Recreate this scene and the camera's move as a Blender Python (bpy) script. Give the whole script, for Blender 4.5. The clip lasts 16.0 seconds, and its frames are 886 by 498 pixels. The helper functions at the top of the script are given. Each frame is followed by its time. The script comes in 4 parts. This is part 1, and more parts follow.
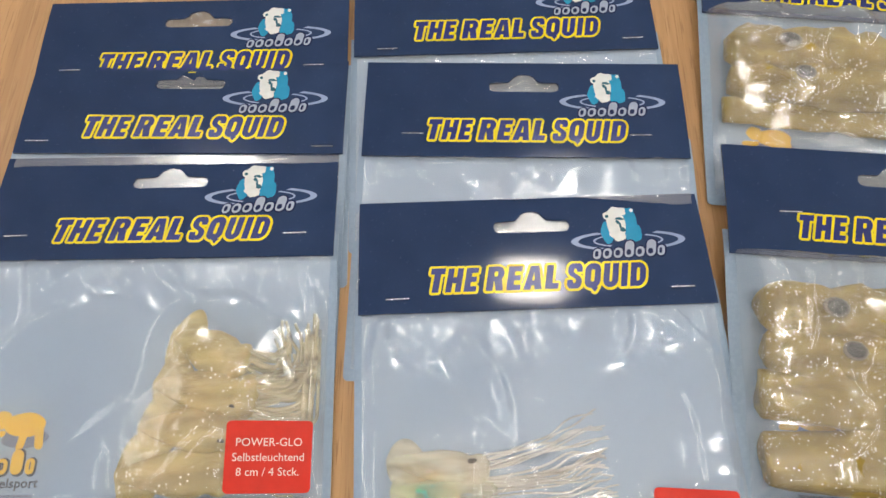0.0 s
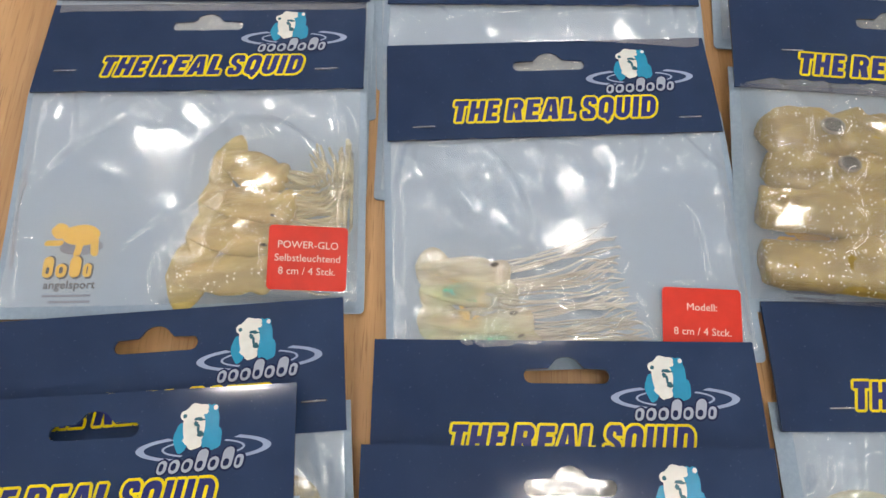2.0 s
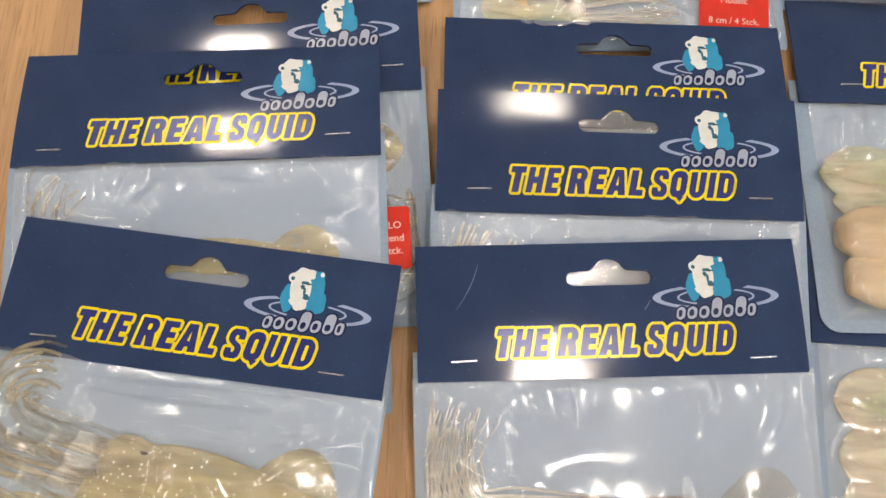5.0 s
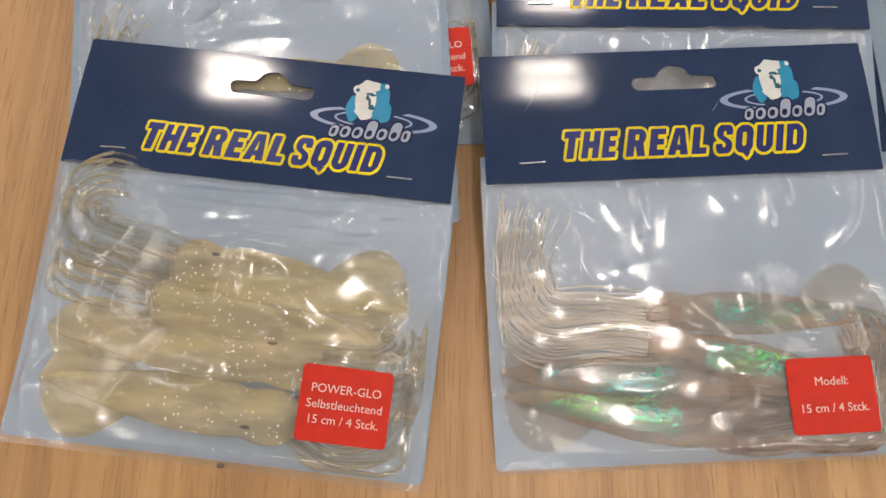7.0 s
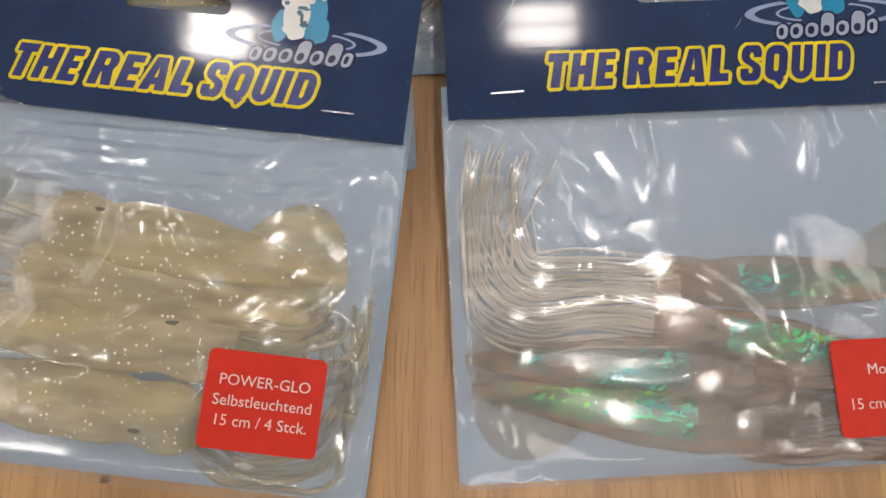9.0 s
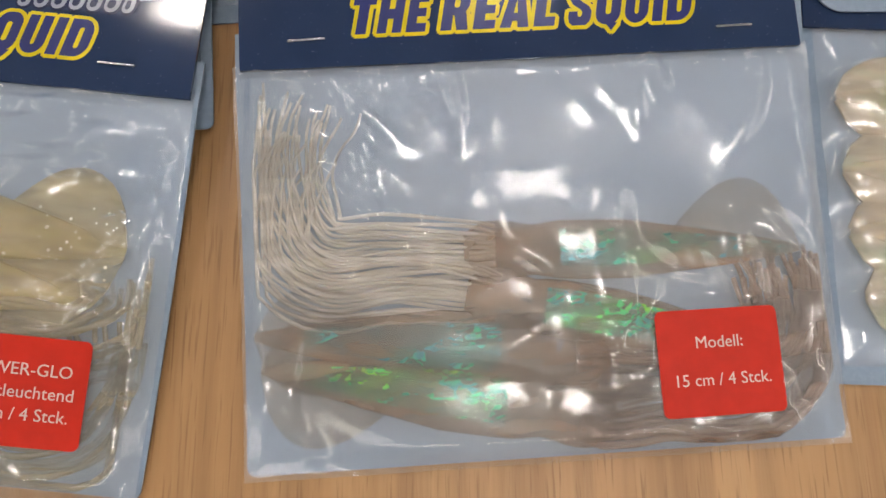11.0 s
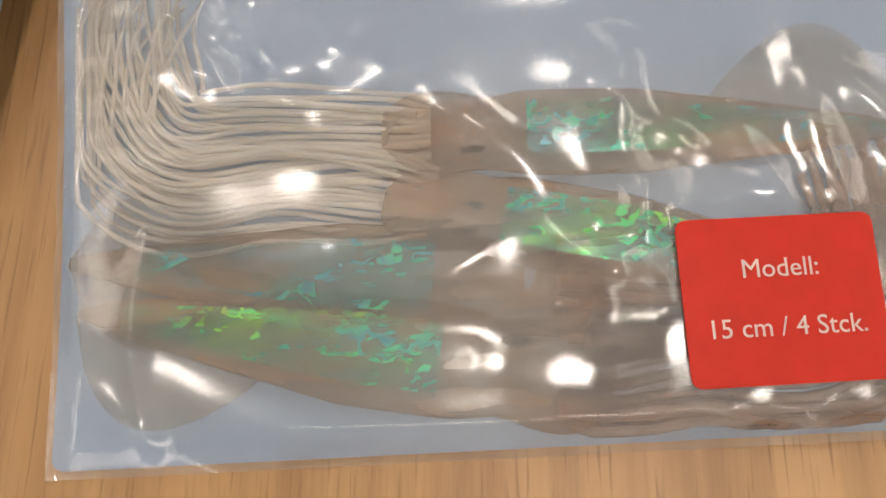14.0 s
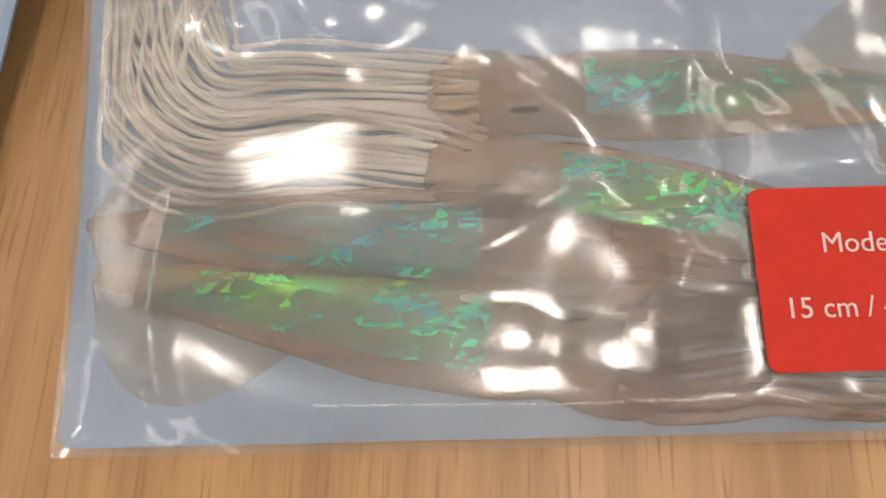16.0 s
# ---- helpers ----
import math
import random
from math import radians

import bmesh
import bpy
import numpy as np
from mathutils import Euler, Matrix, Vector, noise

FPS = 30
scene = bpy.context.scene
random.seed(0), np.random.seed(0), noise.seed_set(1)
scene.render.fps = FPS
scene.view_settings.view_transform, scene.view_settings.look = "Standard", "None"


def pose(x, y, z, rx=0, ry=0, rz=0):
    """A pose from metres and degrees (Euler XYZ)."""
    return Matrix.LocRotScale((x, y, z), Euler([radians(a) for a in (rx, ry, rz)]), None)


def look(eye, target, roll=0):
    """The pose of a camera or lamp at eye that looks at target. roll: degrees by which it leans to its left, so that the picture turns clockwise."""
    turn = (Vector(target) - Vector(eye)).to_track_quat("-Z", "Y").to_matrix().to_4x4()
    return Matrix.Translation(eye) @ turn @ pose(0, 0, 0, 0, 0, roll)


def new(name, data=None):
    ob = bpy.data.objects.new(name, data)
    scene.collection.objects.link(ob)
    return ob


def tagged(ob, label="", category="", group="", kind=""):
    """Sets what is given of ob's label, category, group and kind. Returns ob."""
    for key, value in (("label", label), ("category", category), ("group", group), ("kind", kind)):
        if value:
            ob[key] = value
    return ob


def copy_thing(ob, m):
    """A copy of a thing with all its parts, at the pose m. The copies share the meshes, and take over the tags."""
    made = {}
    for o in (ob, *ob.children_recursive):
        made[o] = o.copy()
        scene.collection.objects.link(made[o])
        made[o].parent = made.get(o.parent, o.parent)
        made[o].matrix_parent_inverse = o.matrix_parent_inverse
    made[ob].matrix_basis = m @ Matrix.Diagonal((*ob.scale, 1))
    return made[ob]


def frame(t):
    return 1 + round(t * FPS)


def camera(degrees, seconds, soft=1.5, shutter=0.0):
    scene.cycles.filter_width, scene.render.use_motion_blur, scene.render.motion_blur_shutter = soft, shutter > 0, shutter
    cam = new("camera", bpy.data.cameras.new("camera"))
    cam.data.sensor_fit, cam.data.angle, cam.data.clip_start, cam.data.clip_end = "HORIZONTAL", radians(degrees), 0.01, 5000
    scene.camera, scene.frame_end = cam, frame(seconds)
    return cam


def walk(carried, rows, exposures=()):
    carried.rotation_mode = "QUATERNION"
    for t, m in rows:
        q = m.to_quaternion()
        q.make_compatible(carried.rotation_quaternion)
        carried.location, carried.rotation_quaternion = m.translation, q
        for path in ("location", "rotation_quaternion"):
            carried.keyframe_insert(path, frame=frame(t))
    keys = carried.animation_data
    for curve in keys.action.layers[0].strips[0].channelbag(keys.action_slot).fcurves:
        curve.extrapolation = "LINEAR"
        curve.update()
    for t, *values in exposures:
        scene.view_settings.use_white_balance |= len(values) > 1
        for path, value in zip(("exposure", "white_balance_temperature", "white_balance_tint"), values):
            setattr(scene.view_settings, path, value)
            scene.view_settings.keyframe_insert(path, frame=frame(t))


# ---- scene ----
cam = camera(64.5, 16.0)
PATH = [
    (0.0, (0.0014, 0.0305, 0.2098), (0.0018, 0.1256, -0.0214), 0.72),
    (0.5, (-0.0010, 0.0201, 0.2104), (-0.0013, 0.1143, -0.0212), 0.29),
    (1.0, (-0.0027, 0.0050, 0.2069), (-0.0035, 0.0975, -0.0254), 0.01),
    (1.5, (-0.0055, -0.0076, 0.2059), (-0.0058, 0.0825, -0.0273), 0.33),
    (2.0, (-0.0059, -0.0193, 0.2074), (-0.0053, 0.0674, -0.0270), 0.98),
    (2.5, (-0.0036, -0.0361, 0.2098), (-0.0037, 0.0512, -0.0244), 0.72),
    (3.0, (-0.0070, -0.0545, 0.2084), (-0.0064, 0.0315, -0.0264), 1.13),
    (3.5, (-0.0140, -0.0691, 0.2080), (-0.0124, 0.0094, -0.0293), 1.99),
    (4.0, (-0.0189, -0.0798, 0.2033), (-0.0174, -0.0076, -0.0360), 2.47),
    (4.5, (-0.0230, -0.0955, 0.2051), (-0.0201, -0.0266, -0.0352), 4.04),
    (5.0, (-0.0278, -0.1071, 0.2090), (-0.0232, -0.0415, -0.0322), 5.52),
    (7.5, (-0.0422, -0.1674, 0.1807), (-0.0432, -0.0974, -0.0593), -0.42),
    (8.0, (-0.0414, -0.1619, 0.1664), (-0.0413, -0.0944, -0.0744), 0.41),
    (8.5, (-0.0379, -0.1592, 0.1576), (-0.0378, -0.0951, -0.0840), 0.51),
    (9.0, (-0.0322, -0.1584, 0.1512), (-0.0304, -0.0933, -0.0901), 1.94),
    (9.5, (-0.0195, -0.1591, 0.1490), (-0.0158, -0.1029, -0.0946), 3.91),
    (10.0, (-0.0075, -0.1575, 0.1479), (0.0009, -0.1003, -0.0953), 7.82),
    (12.5, (0.0157, -0.1561, 0.1082), (0.0095, -0.1004, -0.1354), -6.60),
    (13.0, (0.0197, -0.1582, 0.0996), (0.0099, -0.1023, -0.1438), -10.40),
    (13.5, (0.0202, -0.1611, 0.0935), (0.0114, -0.1003, -0.1489), -8.74),
    (14.0, (0.0237, -0.1628, 0.0887), (0.0139, -0.0995, -0.1529), -8.91),
    (14.5, (0.0244, -0.1668, 0.0825), (0.0105, -0.0940, -0.1562), -10.43),
    (15.0, (0.0213, -0.1642, 0.0768), (0.0071, -0.0880, -0.1608), -10.16),
    (15.5, (0.0196, -0.1630, 0.0780), (0.0120, -0.0932, -0.1620), -5.51),
    (16.0, (0.0192, -0.1679, 0.0803), (0.0059, -0.0945, -0.1583), -8.87),
]
walk(cam, [(t, look(eye, target, roll)) for t, eye, target, roll in PATH], [
    (0, 0.05, 6500, 10), (2.0, -0.03, 6600, 10), (2.5, 0.02, 6650, 10), (3.3, 0.08, 6700, 11), (4, 0.20, 6950, 13), (4.5, 0.18, 6950, 13), (5, 0.08, 7000, 13), (7.5, -0.24, 6700, 14),
    (8.5, -0.33, 6500, 13), (10, -0.33, 6500, 13), (12.5, -0.34, 6750, 14), (14, -0.20, 6850, 14), (16, -0.16, 6750, 14)])

# ---- light: closed room, ceiling panels, added glowing strips ----
world = bpy.data.worlds.new("room_world")
world.use_nodes = True
world.node_tree.nodes["Background"].inputs[0].default_value = (0.8, 0.86, 1.0, 1)
world.node_tree.nodes["Background"].inputs[1].default_value = 0.05
scene.world = world
PANEL_POWER = 76.0
CEILING = 1.85
# Last two panels are unseen additions behind the camera, for light and film glints.
PANELS = [(-0.71, 0.95, 1), (0.34, -0.18, 1), (0.28, 0.92, 0), (-1.72, -1.2, 1), (1.37, -1.2, 1)]
# Strips are unseen, added so the bag film catches long streaks of light.
ADDED_STRIPS = [(-1.95, 0.6, 90), (-2.75, 0.6, 90), (1.9, 0.6, 90), (2.6, 0.6, 90), (0.0, 2.75, 0), (0.0, -1.75, 0)]


# ---- materials ----
def material(name):
    m = bpy.data.materials.new(name)
    m.use_nodes = True
    nt = m.node_tree
    return m, nt, nt.nodes["Principled BSDF"], nt.nodes["Material Output"]


def node(nt, kind, **props):
    n = nt.nodes.new(kind)
    for k, v in props.items():
        n.inputs[k].default_value = v
    return n


def ramp(nt, src, stops):
    r = nt.nodes.new("ShaderNodeValToRGB")
    els = r.color_ramp.elements
    while len(els) < len(stops):
        els.new(0.5)
    for e, (p, c) in zip(els, stops):
        e.position, e.color = p, (*c, 1) if len(c) == 3 else c
    nt.links.new(src, r.inputs[0])
    return r.outputs[0]


def grey(v):
    return (v, v, v)


def coords(nt, scale=(1, 1, 1), which="Object", rot=(0, 0, 0)):
    tc, mp = nt.nodes.new("ShaderNodeTexCoord"), nt.nodes.new("ShaderNodeMapping")
    mp.inputs["Scale"].default_value = scale
    mp.inputs["Rotation"].default_value = rot
    nt.links.new(tc.outputs[which], mp.inputs[0])
    return mp.outputs[0]


def noise_tex(nt, vec, scale, detail=4.0, rough=0.55, distort=0.0):
    n = node(nt, "ShaderNodeTexNoise", Scale=scale, Detail=detail, Roughness=rough, Distortion=distort)
    nt.links.new(vec, n.inputs["Vector"])
    return n.outputs["Fac"]


def mix(nt, fac, a, b, mode="MIX"):
    m = nt.nodes.new("ShaderNodeMix")
    m.data_type, m.blend_type = "RGBA", mode
    for sock, val in ((m.inputs[0], fac), (m.inputs[6], a), (m.inputs[7], b)):
        if hasattr(val, "is_linked"):
            nt.links.new(val, sock)
        else:
            sock.default_value = val if not isinstance(val, tuple) or len(val) == 4 else (*val, 1)
    return m.outputs[2]


def bump(nt, bsdf, src, strength, dist):
    b = node(nt, "ShaderNodeBump", Strength=strength, Distance=dist)
    nt.links.new(src, b.inputs["Height"])
    nt.links.new(b.outputs[0], bsdf.inputs["Normal"])
    return b


def make_wood():
    m, nt, p, out = material("beech_laminate")
    broad = noise_tex(nt, coords(nt, (22, 1.6, 1)), 1.0, 3, 0.5, 0.4)
    fine = noise_tex(nt, coords(nt, (420, 9, 1)), 1.0, 3, 0.6)
    mid = noise_tex(nt, coords(nt, (120, 3.5, 1)), 1.0, 4, 0.6, 0.3)
    pores = noise_tex(nt, coords(nt, (1500, 60, 1)), 1.0, 2, 0.5)
    col = ramp(nt, broad, [(0.3, (0.395, 0.216, 0.092)), (0.7, (0.495, 0.292, 0.132))])
    col = mix(nt, ramp(nt, mid, [(0.42, grey(0)), (0.66, grey(0.8))]), col, (0.30, 0.16, 0.068))
    col = mix(nt, ramp(nt, fine, [(0.45, grey(0)), (0.75, grey(0.45))]), col, (0.51, 0.32, 0.155))
    col = mix(nt, ramp(nt, pores, [(0.56, grey(0)), (0.67, grey(0.75))]), col, (0.27, 0.145, 0.06))
    nt.links.new(col, p.inputs["Base Color"])
    p.inputs["Roughness"].default_value = 0.42
    bump(nt, p, pores, 0.15, 0.0003)
    return m


def make_card():
    m, nt, p, out = material("navy_gloss_card")
    v = coords(nt)
    big = noise_tex(nt, v, 30, 3)
    col = ramp(nt, big, [(0.3, (0.017, 0.033, 0.084)), (0.75, (0.025, 0.046, 0.108))])
    specks = noise_tex(nt, v, 1400, 2)
    col = mix(nt, ramp(nt, specks, [(0.70, grey(0)), (0.78, grey(0.25))]), col, (0.25, 0.3, 0.45))
    nt.links.new(col, p.inputs["Base Color"])
    r = nt.nodes.new("ShaderNodeMapRange")
    r.inputs[3].default_value, r.inputs[4].default_value = 0.07, 0.12
    nt.links.new(noise_tex(nt, v, 60, 4), r.inputs[0])
    nt.links.new(r.outputs[0], p.inputs["Roughness"])
    p.inputs["Specular IOR Level"].default_value = 0.5
    a = noise_tex(nt, v, 1100, 2)
    b = noise_tex(nt, coords(nt, (1, 1, 1), "Object"), 22, 2)
    add = nt.nodes.new("ShaderNodeMath")
    add.operation = "MULTIPLY_ADD"
    add.inputs[1].default_value = 0.05
    nt.links.new(a, add.inputs[0])
    nt.links.new(b, add.inputs[2])
    bump(nt, p, add.outputs[0], 0.5, 0.00035)
    return m


def make_print(name, colour, rough=0.25, vary=0.12, metal=0.0, shine=0.5):
    m, nt, p, out = material(name)
    n = noise_tex(nt, coords(nt), 240, 3)
    lo = tuple(c * (1 - vary) for c in colour)
    nt.links.new(ramp(nt, n, [(0.3, lo), (0.7, colour)]), p.inputs["Base Color"])
    p.inputs["Roughness"].default_value = rough
    p.inputs["Metallic"].default_value = metal
    p.inputs["Specular IOR Level"].default_value = shine
    return m


def make_backing():
    m, nt, p, out = material("pale_blue_card")
    n = noise_tex(nt, coords(nt), 26, 4)
    f = noise_tex(nt, coords(nt), 900, 2)
    col = ramp(nt, n, [(0.3, (0.195, 0.268, 0.368)), (0.7, (0.240, 0.318, 0.418))])
    col = mix(nt, ramp(nt, f, [(0.4, grey(0)), (0.7, grey(0.2))]), col, (0.34, 0.43, 0.54))
    nt.links.new(col, p.inputs["Base Color"])
    p.inputs["Roughness"].default_value = 0.38
    bump(nt, p, n, 0.3, 0.0008)
    return m


def make_film(name="clear_film", haze_share=0.10):
    m, nt, p, out = material(name)
    nt.nodes.remove(p)
    clear = nt.nodes.new("ShaderNodeBsdfTransparent")
    clear.inputs[0].default_value = (0.97, 0.975, 0.98, 1)
    gloss = node(nt, "ShaderNodeBsdfGlossy", Roughness=0.17)
    gloss.inputs[0].default_value = (1, 1, 1, 1)
    haze = nt.nodes.new("ShaderNodeBsdfDiffuse")
    haze.inputs[0].default_value = (0.87, 0.86, 0.84, 1)
    fres = node(nt, "ShaderNodeFresnel", IOR=1.9)
    v = coords(nt)
    wave = noise_tex(nt, coords(nt, (1, 0.55, 1), rot=(0, 0, 0.5)), 70, 1, 0.4, 0.6)
    slow = noise_tex(nt, v, 28, 2, 0.4, 0.3)
    both = nt.nodes.new("ShaderNodeMath")
    nt.links.new(wave, both.inputs[0])
    nt.links.new(slow, both.inputs[1])
    w = both.outputs[0]
    b = node(nt, "ShaderNodeBump", Strength=0.16, Distance=0.0016)
    nt.links.new(w, b.inputs["Height"])
    nt.links.new(b.outputs[0], gloss.inputs["Normal"])
    nt.links.new(b.outputs[0], fres.inputs["Normal"])
    veil = nt.nodes.new("ShaderNodeMixShader")
    veil.inputs[0].default_value = haze_share
    nt.links.new(clear.outputs[0], veil.inputs[1])
    nt.links.new(haze.outputs[0], veil.inputs[2])
    top = nt.nodes.new("ShaderNodeMixShader")
    nt.links.new(fres.outputs[0], top.inputs[0])
    nt.links.new(veil.outputs[0], top.inputs[1])
    sheen = node(nt, "ShaderNodeBsdfGlossy", Roughness=0.40)
    nt.links.new(b.outputs[0], sheen.inputs["Normal"])
    lobes = nt.nodes.new("ShaderNodeMixShader")
    lobes.inputs[0].default_value = 0.32
    nt.links.new(gloss.outputs[0], lobes.inputs[1])
    nt.links.new(sheen.outputs[0], lobes.inputs[2])
    nt.links.new(lobes.outputs[0], top.inputs[2])
    nt.links.new(top.outputs[0], out.inputs[0])
    return m


def make_lure(name, lo, hi, clear, glitter, tint=None, rough=0.28, through_light=0.3, pass_tint=None):
    """Soft translucent vinyl; clear: share of light that passes straight; glitter: share of flakes, their sparkle
    painted in as near-white.
    """
    m, nt, p, out = material(name)
    v = coords(nt)
    n = noise_tex(nt, coords(nt, (0.30, 1, 1)), 210, 4, 0.6, 0.4)
    col = ramp(nt, n, [(0.3, lo), (0.7, hi)])
    if tint:
        col = mix(nt, ramp(nt, noise_tex(nt, coords(nt, (0.35, 1, 1)), 95, 2), [(0.45, grey(0)), (0.62, grey(0.8))]), col, tint)
    if glitter:
        vo = node(nt, "ShaderNodeTexVoronoi", Scale=1000.0)
        nt.links.new(v, vo.inputs["Vector"])
        sep = nt.nodes.new("ShaderNodeSeparateColor")
        nt.links.new(vo.outputs["Color"], sep.inputs[0])
        pick = ramp(nt, sep.outputs[0], [(1 - glitter - 0.005, grey(0)), (1 - glitter, grey(1))])
        near = ramp(nt, vo.outputs["Distance"], [(0.25, grey(1)), (0.40, grey(0))])
        clump = ramp(nt, noise_tex(nt, v, 130, 2), [(0.44, grey(0)), (0.52, grey(1))])
        fl = mix(nt, 1.0, mix(nt, 1.0, pick, near, "MULTIPLY"), clump, "MULTIPLY")
        col = mix(nt, fl, col, (1.0, 0.97, 0.88))
    nt.links.new(col, p.inputs["Base Color"])
    p.inputs["Roughness"].default_value = rough
    p.inputs["Subsurface Weight"].default_value = 0.35
    p.inputs["Subsurface Radius"].default_value = (0.004, 0.003, 0.002)
    p.inputs["Subsurface Scale"].default_value = 0.6
    rel = bump(nt, p, noise_tex(nt, coords(nt, (0.4, 1, 1)), 190, 3), 0.5, 0.0009)
    if glitter:
        tilt = nt.nodes.new("ShaderNodeVectorMath")
        tilt.operation = "SUBTRACT"
        nt.links.new(vo.outputs["Color"], tilt.inputs[0])
        tilt.inputs[1].default_value = (0.5, 0.5, 0.5)
        on = nt.nodes.new("ShaderNodeVectorMath")
        on.operation = "MULTIPLY"
        nt.links.new(tilt.outputs[0], on.inputs[0])
        nt.links.new(fl, on.inputs[1])
        sc = nt.nodes.new("ShaderNodeVectorMath")
        sc.operation = "MULTIPLY_ADD"
        nt.links.new(on.outputs[0], sc.inputs[0])
        sc.inputs[1].default_value = (0.8, 0.8, 0.8)
        nt.links.new(rel.outputs[0], sc.inputs[2])
        unit = nt.nodes.new("ShaderNodeVectorMath")
        unit.operation = "NORMALIZE"
        nt.links.new(sc.outputs[0], unit.inputs[0])
        nt.links.new(unit.outputs[0], p.inputs["Normal"])
    glow = nt.nodes.new("ShaderNodeBsdfTranslucent")
    nt.links.new(col, glow.inputs[0])
    soft = nt.nodes.new("ShaderNodeMixShader")
    soft.inputs[0].default_value = through_light
    nt.links.new(p.outputs[0], soft.inputs[1])
    nt.links.new(glow.outputs[0], soft.inputs[2])
    nt.links.new(soft.outputs[0], out.inputs[0])
    if clear:
        tr = nt.nodes.new("ShaderNodeBsdfTransparent")
        tr.inputs[0].default_value = (*(pass_tint or [0.86 + 0.14 * c for c in hi]), 1)
        mx = nt.nodes.new("ShaderNodeMixShader")
        lo_c, hi_c = max(0.0, clear - min(0.26, 1.05 - clear)), min(0.98, clear + 0.2)
        share = ramp(nt, noise_tex(nt, coords(nt, (0.25, 1, 1)), 150, 3), [(0.35, grey(lo_c)), (0.65, grey(hi_c))])
        if glitter:
            share = mix(nt, fl, share, (0, 0, 0))
        nt.links.new(share, mx.inputs[0])
        nt.links.new(soft.outputs[0], mx.inputs[1])
        nt.links.new(tr.outputs[0], mx.inputs[2])
        nt.links.new(mx.outputs[0], out.inputs[0])
    return m


def make_foil(name="iridescent_foil", flakes=0.575, teal=0.0):
    """Iridescent green film strip: crisp flakes of hue, drawn out along the strip, over a clear carrier."""
    m, nt, p, out = material(name)
    vo = node(nt, "ShaderNodeTexVoronoi", Scale=1150.0)
    warp = noise_tex(nt, coords(nt), 260, 2)
    add = nt.nodes.new("ShaderNodeVectorMath")
    add.operation = "MULTIPLY_ADD"
    nt.links.new(warp, add.inputs[0])
    add.inputs[1].default_value = (0.006, 0.006, 0.006)
    nt.links.new(coords(nt, (0.45, 1.0, 1)), add.inputs[2])
    nt.links.new(add.outputs[0], vo.inputs["Vector"])
    sep = nt.nodes.new("ShaderNodeSeparateColor")
    nt.links.new(vo.outputs["Color"], sep.inputs[0])
    hue = mix(nt, 0.20, noise_tex(nt, coords(nt, (0.7, 1.6, 1)), 55, 2, 0.5, 0.2), sep.outputs[0])
    col = ramp(nt, hue, [(0.34 + teal, (0.04, 0.26, 0.32)), (0.47 + teal, (0.03, 0.42, 0.28)), (0.57 + teal, (0.04, 0.64, 0.20)), (0.68 + teal, (0.34, 0.86, 0.03))])
    nt.links.new(col, p.inputs["Base Color"])
    p.inputs["Metallic"].default_value = 0.35
    p.inputs["Roughness"].default_value = 0.3
    tr = nt.nodes.new("ShaderNodeBsdfTransparent")
    mx = nt.nodes.new("ShaderNodeMixShader")
    broad = noise_tex(nt, coords(nt, (0.5, 1.3, 1)), 120, 4, 0.65, 0.3)
    cut = mix(nt, 0.20, broad, sep.outputs[1])
    nt.links.new(ramp(nt, cut, [(flakes - 0.25, grey(0.92)), (flakes - 0.13, grey(0.74)), (flakes - 0.03, grey(0.60)), (flakes, grey(0.12))]), mx.inputs[0])
    nt.links.new(p.outputs[0], mx.inputs[1])
    nt.links.new(tr.outputs[0], mx.inputs[2])
    nt.links.new(mx.outputs[0], out.inputs[0])
    return m


def make_plain(name, colour, rough=0.6, scale=8.0):
    m, nt, p, out = material(name)
    n = noise_tex(nt, coords(nt), scale, 5)
    nt.links.new(ramp(nt, n, [(0.3, tuple(c * 0.9 for c in colour)), (0.7, colour)]), p.inputs["Base Color"])
    p.inputs["Roughness"].default_value = rough
    bump(nt, p, n, 0.1, 0.002)
    return m


def make_emitter(name, power):
    m, nt, p, out = material(name)
    p.inputs["Emission Color"].default_value = (1.0, 0.94, 0.86, 1)
    p.inputs["Emission Strength"].default_value = power
    return m


WOOD, CARD, BACKING, FILM, FOIL = make_wood(), make_card(), make_backing(), make_film(), make_foil()
TEALFOIL = make_foil("teal_foil", 0.615, 0.13)
NECK = make_film("creased_bag_neck", 0.12)
YELLOW = make_print("yellow_ink", (0.74, 0.60, 0.012))
NAVY = make_print("violet_blue_ink", (0.024, 0.032, 0.150))
WHITE = make_print("white_ink", (0.66, 0.69, 0.68))
LILAC = make_print("pale_lilac_ink", (0.28, 0.35, 0.53))
PALEINK = make_print("pale_grey_ink", (0.33, 0.38, 0.49))
CYAN = make_print("cyan_ink", (0.02, 0.26, 0.46))
TEAL = make_print("dull_teal_ink", (0.03, 0.12, 0.17))
DEEP = make_print("deep_navy_ink", (0.012, 0.020, 0.07))
OCHRE = make_print("ochre_ink", (0.72, 0.43, 0.03))
INK = make_print("dark_ink", (0.035, 0.04, 0.06))
GREYINK = make_print("grey_ink", (0.16, 0.19, 0.27))
RED = make_print("red_sticker_paper", (0.60, 0.026, 0.012), 0.42, shine=0.25)
STICKTEXT = make_print("sticker_white_ink", (0.74, 0.60, 0.56), 0.45, shine=0.25)
STEEL = make_print("staple_steel", (0.75, 0.76, 0.78), 0.22, 0.1, 1.0)
GOLD = make_lure("gold_glitter_vinyl", (0.52, 0.38, 0.13), (0.78, 0.63, 0.29), 0.36, 0.26, (0.62, 0.50, 0.17))
